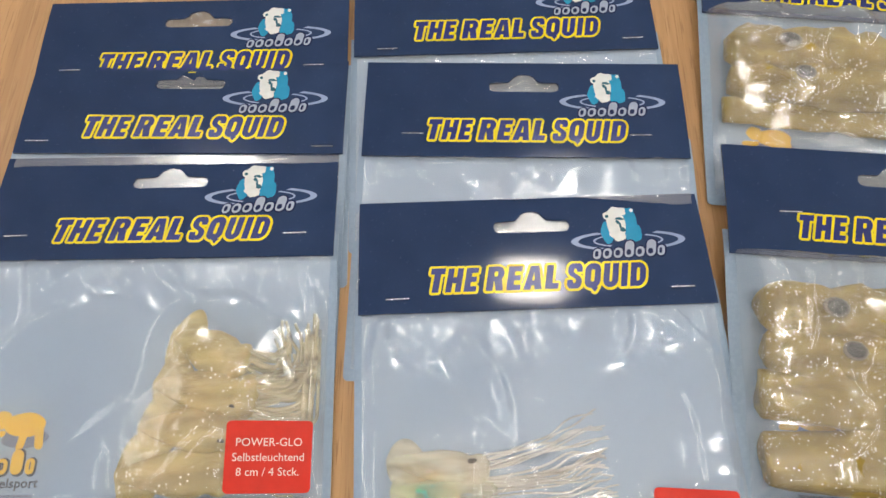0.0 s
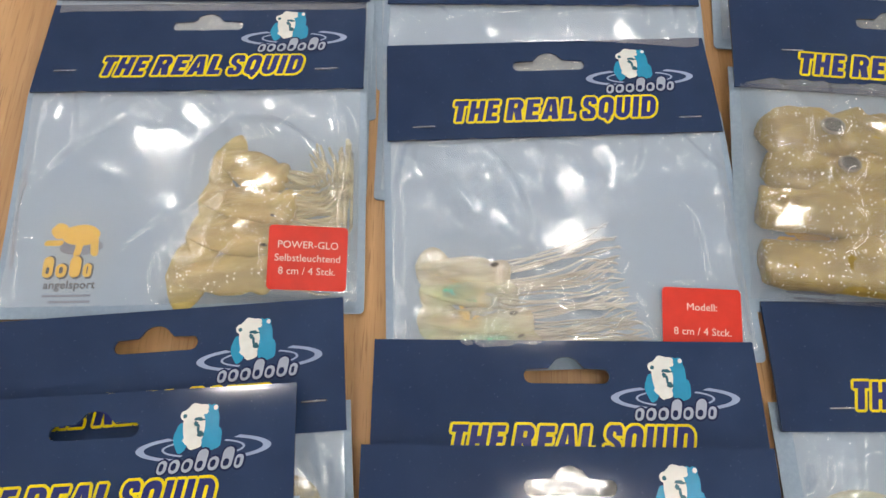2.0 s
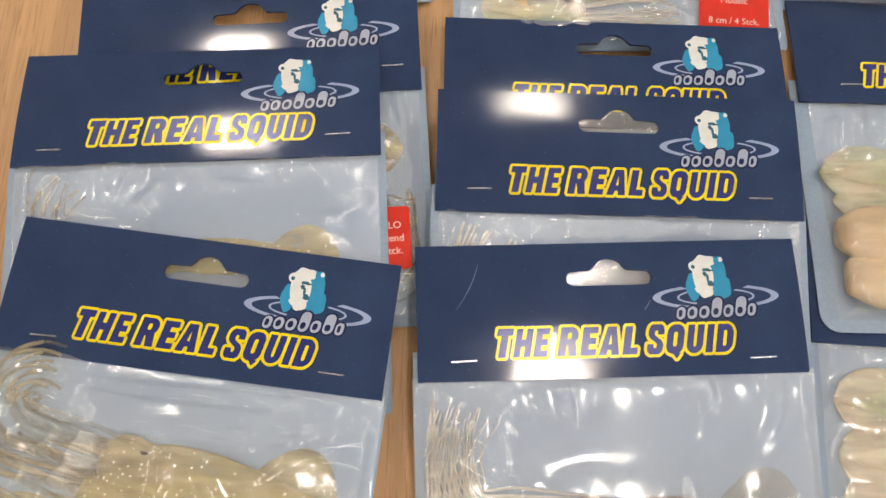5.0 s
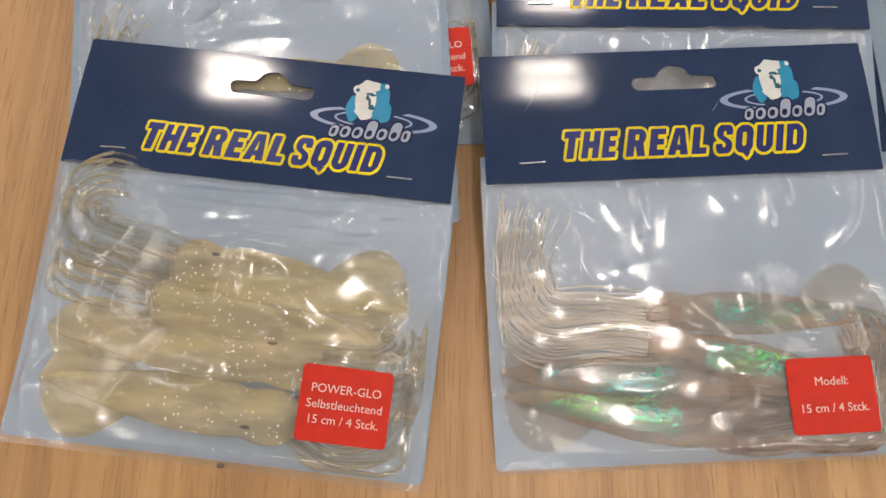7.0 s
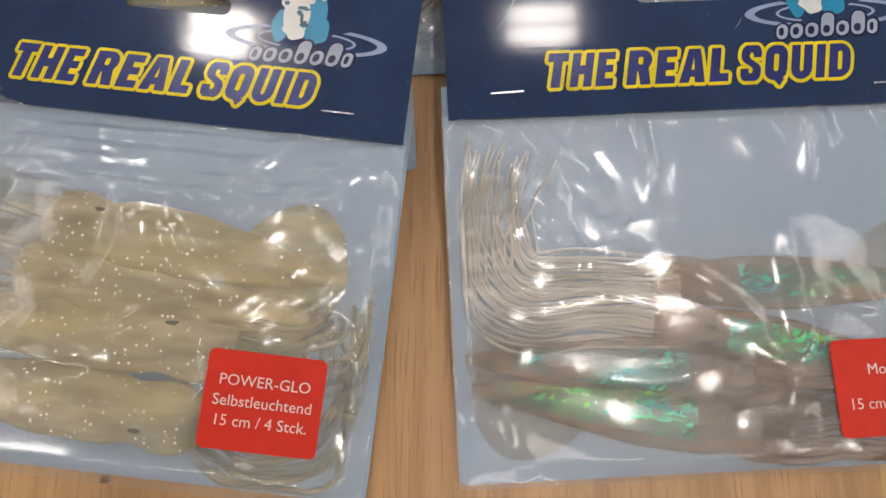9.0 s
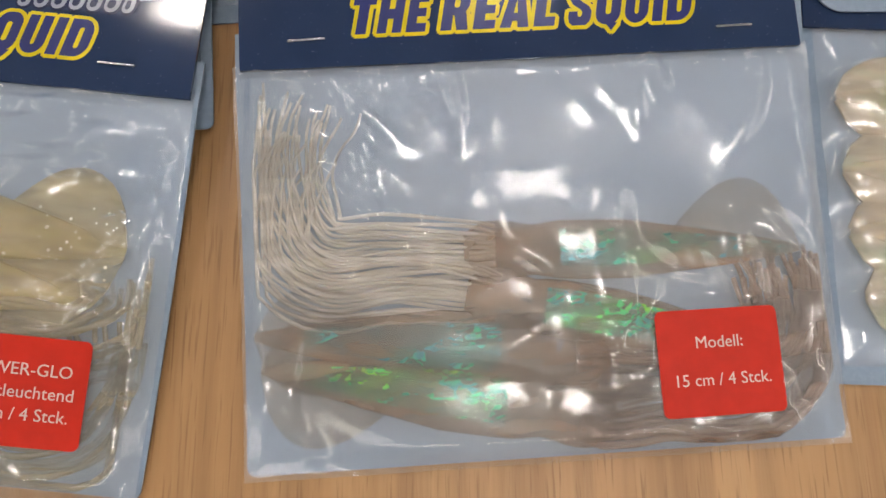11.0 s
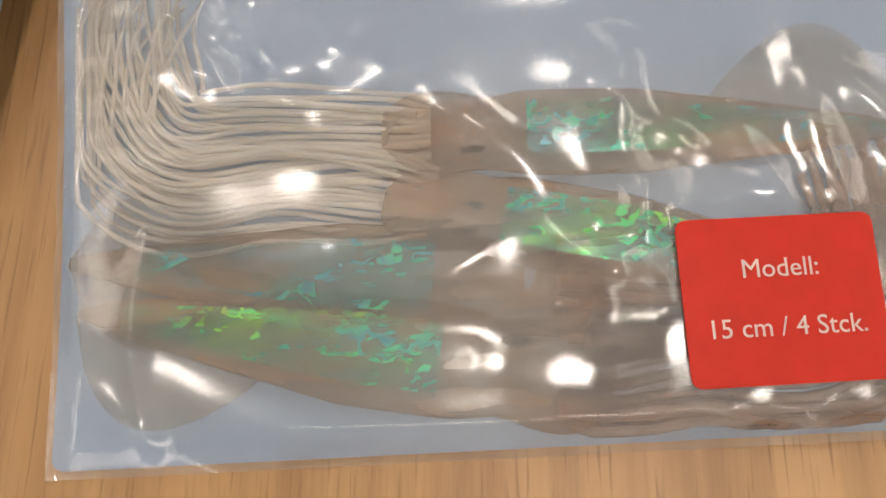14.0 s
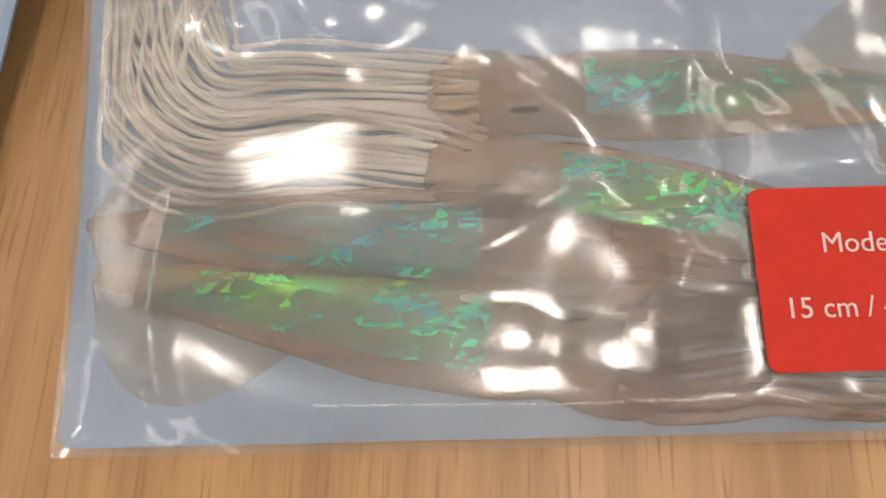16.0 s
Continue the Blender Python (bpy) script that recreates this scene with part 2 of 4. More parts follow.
OLIVE = make_lure("olive_gold_vinyl", (0.31, 0.205, 0.035), (0.55, 0.42, 0.10), 0.14, 0.34, (0.42, 0.31, 0.07))
GOLDTENT = make_lure("pale_gold_vinyl", (0.76, 0.67, 0.45), (0.90, 0.83, 0.62), 0.62, 0.0, None, 0.25, 0.4)
MILK = make_lure("milky_glitter_vinyl", (0.44, 0.35, 0.17), (0.78, 0.67, 0.42), 0.40, 0.20, (0.66, 0.56, 0.22), 0.28, 0.4)
MILKTENT = make_lure("milky_tentacle_vinyl", (0.58, 0.50, 0.33), (0.80, 0.72, 0.52), 0.78, 0.0, None, 0.25, 0.6)
MILKFIN = make_lure("milky_fin_vinyl", (0.62, 0.51, 0.28), (0.80, 0.69, 0.43), 0.60, 0.08, None, 0.28, 0.4)
CLEAR = make_lure("clear_vinyl", (0.36, 0.28, 0.21), (0.60, 0.49, 0.38), 0.74, 0.0, (0.62, 0.34, 0.16), 0.16, 0.4, (0.92, 0.86, 0.80))
CLEARFIN = make_lure("clear_fin_vinyl", (0.56, 0.50, 0.44), (0.70, 0.64, 0.57), 0.93, 0.0, None, 0.2, 0.4, (0.96, 0.93, 0.90))
CLEARTENT = make_lure("clear_tentacle_vinyl", (0.84, 0.79, 0.71), (0.97, 0.94, 0.90), 0.50, 0.0, None, 0.10, 0.45, (0.97, 0.95, 0.92))
# Clear tentacle vinyl with the darker pink of layered strands put into its colour.
PINKTENT = make_lure("pinkish_tentacle_vinyl", (0.46, 0.34, 0.27), (0.68, 0.53, 0.44), 0.70, 0.0, None, 0.10, 0.45, (0.95, 0.90, 0.86))
SMALLCLEAR = make_lure("pale_clear_vinyl", (0.74, 0.66, 0.50), (0.92, 0.86, 0.72), 0.60, 0.0, (0.70, 0.78, 0.50), 0.16, 0.4)
TAN = make_lure("tan_vinyl", (0.62, 0.45, 0.25), (0.76, 0.60, 0.37), 0.05, 0.0)
PALE = make_lure("pale_pink_vinyl", (0.74, 0.63, 0.47), (0.84, 0.74, 0.58), 0.42, 0.03, (0.70, 0.76, 0.52), 0.28, 0.4)
SMUDGE = make_lure("brown_eye_paint", (0.035, 0.022, 0.014), (0.10, 0.07, 0.045), 0.25, 0.0, None, 0.5)
PUPIL = make_print("black_eye", (0.012, 0.010, 0.008), 0.3)
IRIS = make_print("eye_ring", (0.20, 0.17, 0.12), 0.3, 0.2, 0.2)
PLASTER = make_plain("wall_paint", (0.72, 0.72, 0.70))
CEIL = make_plain("ceiling_paint", (0.80, 0.80, 0.78))
CARPET = make_plain("grey_floor", (0.16, 0.16, 0.17), 0.9, 60)
LAMPFRAME = make_plain("lamp_frame_metal", (0.7, 0.7, 0.7), 0.4, 20)
DIFFUSER = make_emitter("lamp_diffuser", PANEL_POWER)
ADDED_STRIP_GLOW = make_emitter("added_strip_glow", 13.0)
DIM_DIFFUSER = make_emitter("dim_lamp_diffuser", PANEL_POWER * 0.55)
LEGMETAL = make_plain("table_leg_metal", (0.25, 0.25, 0.26), 0.35, 20)


# ---- mesh helpers ----
def part(name, data, mat, parent=None, label="", smooth=False):
    """One mesh object from a bmesh or a mesh, under a thing or a part."""
    if isinstance(data, bmesh.types.BMesh):
        me = bpy.data.meshes.new(name)
        data.to_mesh(me)
        data.free()
    else:
        me = data
    if not me.materials:
        me.materials.append(mat)
    if smooth:
        me.polygons.foreach_set("use_smooth", [True] * len(me.polygons))
    ob = new(name, me)
    if parent:
        ob.parent = parent
    if label:
        tagged(ob, label)
    return ob


def mesh_from(name, verts, faces):
    me = bpy.data.meshes.new(name)
    me.from_pydata([tuple(v) for v in verts], [], faces)
    me.update()
    return me


def box(bm, x0, x1, y0, y1, z0, z1, bevel=0.0):
    m = Matrix.LocRotScale(((x0 + x1) / 2, (y0 + y1) / 2, (z0 + z1) / 2), None, (x1 - x0, y1 - y0, z1 - z0))
    r = bmesh.ops.create_cube(bm, size=1.0, matrix=m)
    if bevel:
        es = list({e for v in r["verts"] for e in v.link_edges})
        bmesh.ops.bevel(bm, geom=es, offset=bevel, segments=3, affect="EDGES", profile=0.5)
    return bm


def boxmesh(*a, bevel=0.0):
    return box(bmesh.new(), *a, bevel=bevel)


def from_curve(cu, name):
    ob = bpy.data.objects.new("tmp", cu)
    scene.collection.objects.link(ob)
    bpy.context.view_layer.update()
    me = bpy.data.meshes.new_from_object(ob.evaluated_get(bpy.context.evaluated_depsgraph_get()))
    me.name = name
    bpy.data.objects.remove(ob)
    bpy.data.curves.remove(cu)
    return me


def outline(loops, thick, name="sheet", bevel=0.0):
    """A flat sheet with holes from closed loops of points, z from 0 to thick."""
    cu = bpy.data.curves.new(name, "CURVE")
    cu.dimensions, cu.fill_mode = "2D", "BOTH"
    cu.extrude, cu.bevel_depth = thick / 2, bevel
    for pts in loops:
        s = cu.splines.new("POLY")
        s.points.add(len(pts) - 1)
        for p, (x, y) in zip(s.points, pts):
            p.co = (x, y, 0, 1)
        s.use_cyclic_u = True
    me = from_curve(cu, name)
    me.transform(Matrix.Translation((0, 0, thick / 2)))
    return me


def arc(cx, cy, rx, ry, a0, a1, n):
    return [(cx + rx * math.cos(radians(a0 + (a1 - a0) * i / n)), cy + ry * math.sin(radians(a0 + (a1 - a0) * i / n))) for i in range(n + 1)]


def oval(cx, cy, rx, ry, n=28, wob=0.0, seed=0):
    rnd = random.Random(seed)
    k = [rnd.uniform(-wob, wob) for _ in range(6)]
    out = []
    for i in range(n):
        a = 2 * math.pi * i / n
        r = 1 + k[0] * math.cos(2 * a + k[1] * 9) + k[2] * math.cos(3 * a + k[3] * 9) + k[4] * math.cos(5 * a + k[5] * 9)
        out.append((cx + rx * r * math.cos(a), cy + ry * r * math.sin(a)))
    return out


def rounded(x0, x1, y0, y1, r, n=5):
    return arc(x1 - r, y1 - r, r, r, 0, 90, n) + arc(x0 + r, y1 - r, r, r, 90, 180, n) + arc(x0 + r, y0 + r, r, r, 180, 270, n) + arc(x1 - r, y0 + r, r, r, 270, 360, n)


def letters(body, size, width=None, thick=0.00006, bold=0.0, shear=0.0, spacing=1.0, name="writing", centre=True):
    """Writing as a flat mesh, drawn at unit size and then shrunk."""
    cu = bpy.data.curves.new(name, "FONT")
    cu.body, cu.size, cu.offset, cu.shear, cu.space_character, cu.extrude = body, 1.0, bold / size, shear, spacing, thick / 2 / size
    cu.align_x, cu.resolution_u = "CENTER" if centre else "LEFT", 3
    me = from_curve(cu, name)
    me.transform(Matrix.Scale(size, 4))
    if width:
        xs = [v.co.x for v in me.vertices]
        me.transform(Matrix.Diagonal((width / (max(xs) - min(xs)), 1, 1, 1)))
    me.transform(Matrix.Translation((0, 0, thick / 2)))
    return me


def join_meshes(name, meshes):
    bm = bmesh.new()
    for me in meshes:
        bm.from_mesh(me)
        bpy.data.meshes.remove(me)
    me = bpy.data.meshes.new(name)
    bm.to_mesh(me)
    bm.free()
    return me


# ---- room ----
def build_room():
    x0, x1, y0, y1, z0, z1 = -3.2, 3.0, -2.8, 4.0, -0.75, CEILING
    tagged(part("floor", boxmesh(x0, x1, y0, y1, z0 - 0.1, z0), CARPET), "plain grey floor under the table", "floor", kind="structure")
    tagged(part("ceiling", boxmesh(x0, x1, y0, y1, z1, z1 + 0.1), CEIL), "white painted ceiling with light panels", "ceiling", kind="structure")
    for nm, b in (("wall_west", (x0 - 0.1, x0, y0, y1)), ("wall_east", (x1, x1 + 0.1, y0, y1)), ("wall_south", (x0, x1, y0 - 0.1, y0)), ("wall_north", (x0, x1, y1, y1 + 0.1))):
        tagged(part(nm, boxmesh(*b, z0, z1), PLASTER), "plain off-white painted wall", "wall", kind="structure")
    made = {}
    for x, y, full in PANELS:
        m = pose(x, y, CEILING)
        if full in made:
            copy_thing(made[full], m)
            continue
        lamp = tagged(new("ceiling_light"), "white rectangular ceiling light, switched on; two of four are added" if full else "dimmed white rectangular ceiling light, switched on; two of four are added", "lamp", "ceiling lights")
        bm = bmesh.new()
        for b in ((-0.105, 0.105, -0.140, -0.125), (-0.105, 0.105, 0.125, 0.140), (-0.105, -0.091, -0.125, 0.125), (0.091, 0.105, -0.125, 0.125), (-0.091, 0.091, -0.015, 0.015)):
            box(bm, *b, -0.03, 0.0)
        part("frame", bm, LAMPFRAME, lamp)
        for y0, y1 in ((-0.124, -0.016), (0.016, 0.124)):
            part("diffuser", boxmesh(-0.090, 0.090, y0, y1, -0.022, -0.012), DIFFUSER if full else DIM_DIFFUSER, lamp, "glowing white diffuser")
        lamp.matrix_basis = m
        made[full] = lamp
    # Added glowing strip, not a known lamp of the room.
    added_strip = tagged(new("added_strip_light"), "long narrow glowing ceiling strip, unseen, added for film highlights", "lamp", "strip lights")
    bm = bmesh.new()
    for b in ((-1.36, 1.36, -0.085, -0.070), (-1.36, 1.36, 0.070, 0.085), (-1.36, -1.345, -0.070, 0.070), (1.345, 1.36, -0.070, 0.070)):
        box(bm, *b, -0.04, 0.0)
    part("frame", bm, LAMPFRAME, added_strip)
    part("diffuser", boxmesh(-1.344, 1.344, -0.069, 0.069, -0.03, -0.012), ADDED_STRIP_GLOW, added_strip, "glowing white diffuser")
    added_strip.matrix_basis = pose(*ADDED_STRIPS[0][:2], CEILING, 0, 0, ADDED_STRIPS[0][2])
    for x, y, turn in ADDED_STRIPS[1:]:
        copy_thing(added_strip, pose(x, y, CEILING, 0, 0, turn))


def build_table():
    table = tagged(new("table"), "light beech table top with fine straight grain", "table")
    part("tabletop", boxmesh(-0.75, 0.65, -0.42, 0.62, -0.028, 0.0, bevel=0.003), WOOD, table)
    for x, y in ((-0.7, -0.37), (0.6, -0.37), (-0.7, 0.57), (0.6, 0.57)):
        part("leg", boxmesh(x - 0.025, x + 0.025, y - 0.025, y + 0.025, -0.75, -0.028, bevel=0.004), LEGMETAL, table)


# ---- header card, shared meshes ----
W, H, LONG = 0.110, 0.0385, 0.114


def slot_loop():
    """Hanger slot: a long rounded slot with a round bump on top, v measured down from the card's top edge."""
    y, hw, hh = -0.0104, 0.0122, 0.00215
    cx = 0.0002
    return (arc(cx + hw - hh, y, hh, hh, -90, 60, 7) + [(cx + 0.0052, y + hh)] + arc(cx, y + hh + 0.0002, 0.0042, 0.0032, 20, 160, 10)
            + [(cx - 0.0052, y + hh)] + arc(cx - hw + hh, y, hh, hh, 120, 270, 7))


def glyph(ch):
    """Loops of one heavy block capital in a cell one unit high, and its width."""
    if ch == "T":
        return [[(0, 1), (0, 0.75), (0.18, 0.75), (0.18, 0), (0.48, 0), (0.48, 0.75), (0.66, 0.75), (0.66, 1)]], 0.66
    if ch == "H":
        return [[(0, 0), (0, 1), (0.27, 1), (0.27, 0.63), (0.43, 0.63), (0.43, 1), (0.70, 1), (0.70, 0), (0.43, 0), (0.43, 0.37), (0.27, 0.37), (0.27, 0)]], 0.70
    if ch == "E":
        return [[(0, 0), (0, 1), (0.56, 1), (0.56, 0.78), (0.28, 0.78), (0.28, 0.62), (0.52, 0.62), (0.52, 0.40), (0.28, 0.40), (0.28, 0.22), (0.56, 0.22), (0.56, 0)]], 0.56
    if ch == "L":
        return [[(0, 0), (0, 1), (0.28, 1), (0.28, 0.24), (0.54, 0.24), (0.54, 0)]], 0.54
    if ch == "I":
        return [[(0, 0), (0, 1), (0.29, 1), (0.29, 0)]], 0.29
    if ch == "A":
        return [[(0, 0), (0.20, 1), (0.54, 1), (0.74, 0), (0.46, 0), (0.43, 0.17), (0.31, 0.17), (0.28, 0)], [(0.32, 0.38), (0.42, 0.38), (0.37, 0.74)]], 0.74
    if ch == "R":
        return [[(0, 0), (0, 1), (0.40, 1)] + arc(0.40, 0.70, 0.28, 0.30, 80, -45, 8) + [(0.70, 0), (0.41, 0), (0.31, 0.38), (0.28, 0.38), (0.28, 0)], rounded(0.28, 0.42, 0.58, 0.80, 0.05, 3)], 0.70
    if ch == "D":
        return [[(0, 0), (0, 1), (0.36, 1)] + arc(0.36, 0.64, 0.34, 0.36, 80, 0, 6) + arc(0.36, 0.36, 0.34, 0.36, 0, -80, 6) + [(0.36, 0)], rounded(0.28, 0.42, 0.22, 0.78, 0.06, 3)], 0.70
    if ch == "U":
        return [[(0, 1), (0, 0.30)] + arc(0.34, 0.30, 0.34, 0.32, 190, 350, 10) + [(0.68, 0.30), (0.68, 1), (0.40, 1), (0.40, 0.30)] + arc(0.34, 0.29, 0.06, 0.08, 0, -180, 5) + [(0.28, 1)]], 0.68
    if ch == "Q":
        return [rounded(0, 0.72, -0.02, 1.02, 0.30, 6), rounded(0.28, 0.44, 0.24, 0.76, 0.07, 3)], 0.72
    top = [(0.66, 0.66), (0.40, 0.66), (0.40, 0.74), (0.36, 0.80), (0.30, 0.80), (0.27, 0.74), (0.27, 0.68), (0.31, 0.62), (0.58, 0.46), (0.66, 0.34), (0.66, 0.18), (0.62, 0.06), (0.52, -0.02), (0.14, -0.02), (0.04, 0.06), (0.0, 0.18)]
    return [top + [(0.66 - x, 1.0 - y) for x, y in top]], 0.66


def title_meshes():
    """Outline and fill of the title: three leaning words of block capitals, each with a taller first letter."""
    made = []
    tall = 0.0079
    for word, x0, x1 in (("THE", -0.0338, -0.0174), ("REAL", -0.0160, 0.0080), ("SQUID", 0.0090, 0.0350)):
        room = x1 - x0 - 0.2 * tall
        squeeze = room / (sum(glyph(ch)[1] for ch in word) + 0.13 * (len(word) - 1))
        x = 0.0
        for k, ch in enumerate(word):
            loops, w = glyph(ch)
            high = tall * (1.02 if k == 0 else 1.0)

            def place(pts):
                return [(x0 + (x + px) * squeeze + 0.2 * py * high, -0.0323 + py * high) for px, py in pts]

            me = outline([place(p) for p in loops], 0.00006)
            if ch == "Q":
                tail = outline([place([(0.30, 0.02), (0.66, 0.02), (0.50, -0.20)])], 0.00006)
                tail.transform(Matrix.Translation((0, 0, 0.000004)))
                me = join_meshes("letter_fill", [me, tail])
            x += w + 0.13
            ring = []
            for i in range(10):
                a = 2 * math.pi * i / 10
                c = me.copy()
                c.transform(Matrix.Translation((0.00080 * math.cos(a), 0.00080 * math.sin(a), 0.000003 * (i + 10 * (k % 2)))))
                ring.append(c)
            made.append((join_meshes("title_letter", ring), me))
    return made


def pill(x0, x1, y0, y1, lean=0.0):
    r = min(x1 - x0, y1 - y0) * 0.49
    return [(x + lean * (y - y0), y) for x, y in rounded(x0, x1, y0, y1, r, 3)]


def header_set():
    """Meshes of one header card and its print."""
    s = {}
    edge = [(-W / 2, -H), (W / 2, -H), (W / 2, 0), (-W / 2, 0)]
    s["card"] = outline([edge, slot_loop()], 0.0008, "header_card")
    for k, (a, b) in enumerate(title_meshes()):
        s["out%d" % k], s["fill%d" % k] = a, b
    cx, ex = 0.0303, 0.0284
    def blobs(name, shapes):
        made = [outline([p], 0.00003) for p in shapes]
        for k, me in enumerate(made):
            me.transform(Matrix.Translation((0, 0, 0.000005 * k)))
        return join_meshes(name, made)

    s["blue"] = blobs("emblem_blue", [oval(ex + 0.0030, -0.0108, 0.0031, 0.0058, 26, 0.06, 4), oval(ex + 0.0044, -0.0138, 0.0024, 0.0036, 20, 0.06, 6), oval(ex - 0.0042, -0.0136, 0.0020, 0.0040, 20, 0.06, 8), oval(ex + 0.0042, -0.0060, 0.0012, 0.0012, 12)])
    s["white"] = blobs("emblem_white", [oval(ex - 0.0010, -0.0106, 0.0031, 0.0052, 26, 0.09, 7), oval(ex - 0.0002, -0.0062, 0.0030, 0.0018, 20, 0.12, 12), oval(ex - 0.0036, -0.0076, 0.0013, 0.0014, 14, 0.05, 3), oval(ex - 0.0008, -0.0144, 0.0026, 0.0024, 18, 0.1, 9), oval(ex + 0.0046, -0.0058, 0.0006, 0.0007, 10)])
    s["mark"] = blobs("emblem_mark", [oval(ex + 0.0004, -0.0088, 0.0015, 0.0005, 14, 0.2, 2), oval(ex - 0.0004, -0.0100, 0.0006, 0.0008, 12, 0.2, 6), oval(ex + 0.0010, -0.0128, 0.0009, 0.0009, 12, 0.2, 5), oval(ex + 0.0003, -0.0113, 0.0004, 0.0012, 12, 0.1, 3), oval(ex - 0.0036, -0.0078, 0.0006, 0.0006, 10)])
    # swoosh: two crescents either side, and the fainter inner ring
    sw = []
    for rx, ry, w in ((0.0182, 0.0036, 0.0020), (0.0112, 0.0024, 0.0006)):
        for sx in (-1, 1):
            a0, a1 = (122, 238) if sx < 0 else (-58, 58)
            a = arc(cx + 0.0002, -0.0166, rx, ry, a0, a1, 20)
            b = arc(cx + 0.0002 - sx * w * 0.55, -0.0166, rx - w * 0.55, ry * 0.80, a1, a0, 20)
            sw.append(outline([a + b], 0.00004))
    s["swoosh"] = join_meshes("swoosh", sw)
    word, shade = [], []
    x = cx - 0.0120
    for w, h in ((0.0025, 0.0036), (0.0028, 0.0036), (0.0029, 0.0036), (0.0029, 0.0058), (0.0028, 0.0036), (0.0030, 0.0058), (0.0023, 0.0036)):
        y = -0.0226 + (x - cx) * 0.03
        body = pill(x, x + w, y, y + h, 0.2)
        slit = pill(x + 0.0007, x + w - 0.0007, y + 0.0008, y + min(h, 0.0036) - 0.0008, 0.2)
        word.append(outline([body, slit], 0.00004))
        shade.append(outline([pill(x - 0.0005, x + w + 0.0005, y - 0.0005, y + h + 0.0005, 0.2)], 0.00004))
        x += w + 0.0006
    for k, me in enumerate(shade):
        me.transform(Matrix.Translation((0, 0, 0.00001 * (k % 2))))
    for k in range(7):
        s["word%d" % k], s["shade%d" % k] = word[k], shade[k]
    for key in list(s):
        bm = bmesh.new()
        bm.from_mesh(s[key])
        for k in range(1, 24):
            bmesh.ops.bisect_plane(bm, geom=bm.verts[:] + bm.edges[:] + bm.faces[:], plane_co=(0, -H * k / 24, 0), plane_no=(0, 1, 0))
        bm.to_mesh(s[key])
        bm.free()
    bm = bmesh.new()
    box(bm, -0.0036, 0.0036, -0.00022, 0.00022, 0.00012, 0.0005, 0.00008)
    box(bm, -0.0036, -0.0031, -0.00022, 0.00022, -0.0002, 0.0003)
    box(bm, 0.0031, 0.0036, -0.00022, 0.00022, -0.0002, 0.0003)
    me = bpy.data.meshes.new("staple")
    bm.to_mesh(me)
    bm.free()
    s["staple"] = me
    return s


HEAD = header_set()


def build_header(pk, spec):
    z0, z1, roll = spec["z0"], spec["z1"], spec["roll"]
    sag = spec.get("sag", 0.0004)

    def bent(key):
        me = HEAD[key].copy()
        for v in me.vertices:
            f = -v.co.y / H
            v.co.z += 4 * sag * f * (1 - f)
        return me

    card = part("header_card", bent("card"), CARD, pk)
    pitch = math.atan2(z0 - z1, H)
    card.matrix_basis = Matrix.Translation((0, 0, z0 + 0.0012)) @ Euler((pitch, -math.atan2(roll, W), 0)).to_matrix().to_4x4()
    top = 0.0008
    for nm, key, mat, dz in (*(("title_letter", "out%d" % k, YELLOW, 0.00005) for k in range(12)), *(("letter_fill", "fill%d" % k, NAVY, 0.00016) for k in range(12)), ("swoosh", "swoosh", LILAC, 0.00004), ("emblem", "blue", CYAN, 0.00008),
                             ("emblem", "white", WHITE, 0.00013), ("emblem_mark", "mark", TEAL, 0.00018), *(("brand_edge", "shade%d" % k, DEEP, 0.00022) for k in range(7)), *(("brand_bar", "word%d" % k, PALEINK, 0.00029) for k in range(7))):
        ob = part(nm, bent(key), mat, card)
        ob.location.z = top + dz
    if spec.get("neck", True):
        n = 26
        vs = [(0.0002 + 0.0135 * (2 * i / (n - 1) - 1), -0.0035 - 0.0105 * j / 11, 0.0004 + 4 * sag * ((0.0035 + 0.0105 * j / 11) / H) * (1 - (0.0035 + 0.0105 * j / 11) / H) + 0.0004 * noise.noise(Vector((i * 0.33 + z0 * 900, j * 0.5, roll * 800)))) for j in range(12) for i in range(n)]
        fs = [(j * n + i, (j + 1) * n + i, (j + 1) * n + i + 1, j * n + i + 1) for j in range(11) for i in range(n - 1)]
        part("bag_neck", mesh_from("bag_neck", vs, fs), NECK, card, "creased clear film behind the slot", smooth=True)
    for u0, v0, u1, v1, bow in spec.get("scratches", ()):
        vs = []
        for k in range(13):
            f = k / 12
            u, v = u0 + (u1 - u0) * f + bow * 4 * f * (1 - f), v0 + (v1 - v0) * f
            w, g = 0.07 * math.sin(math.pi * (0.05 + 0.9 * f)), v / 1000 / H
            for d in (-w, w):
                vs.append(((u + d) / 1000, -v / 1000, top + 0.00006 + 4 * sag * g * (1 - g)))
        part("scratch", mesh_from("scratch", vs, [(2 * k, 2 * k + 1, 2 * k + 3, 2 * k + 2) for k in range(12)]), LILAC, card, "pale hairline scratch")
    for u, v, a in spec["staples"]:
        st = part("staple", HEAD["staple"], STEEL, card, "thin steel staple")
        f = v / 1000 / H
        st.location, st.rotation_euler = (u / 1000, -v / 1000, top + 4 * sag * f * (1 - f)), (0, 0, radians(a))
    return card


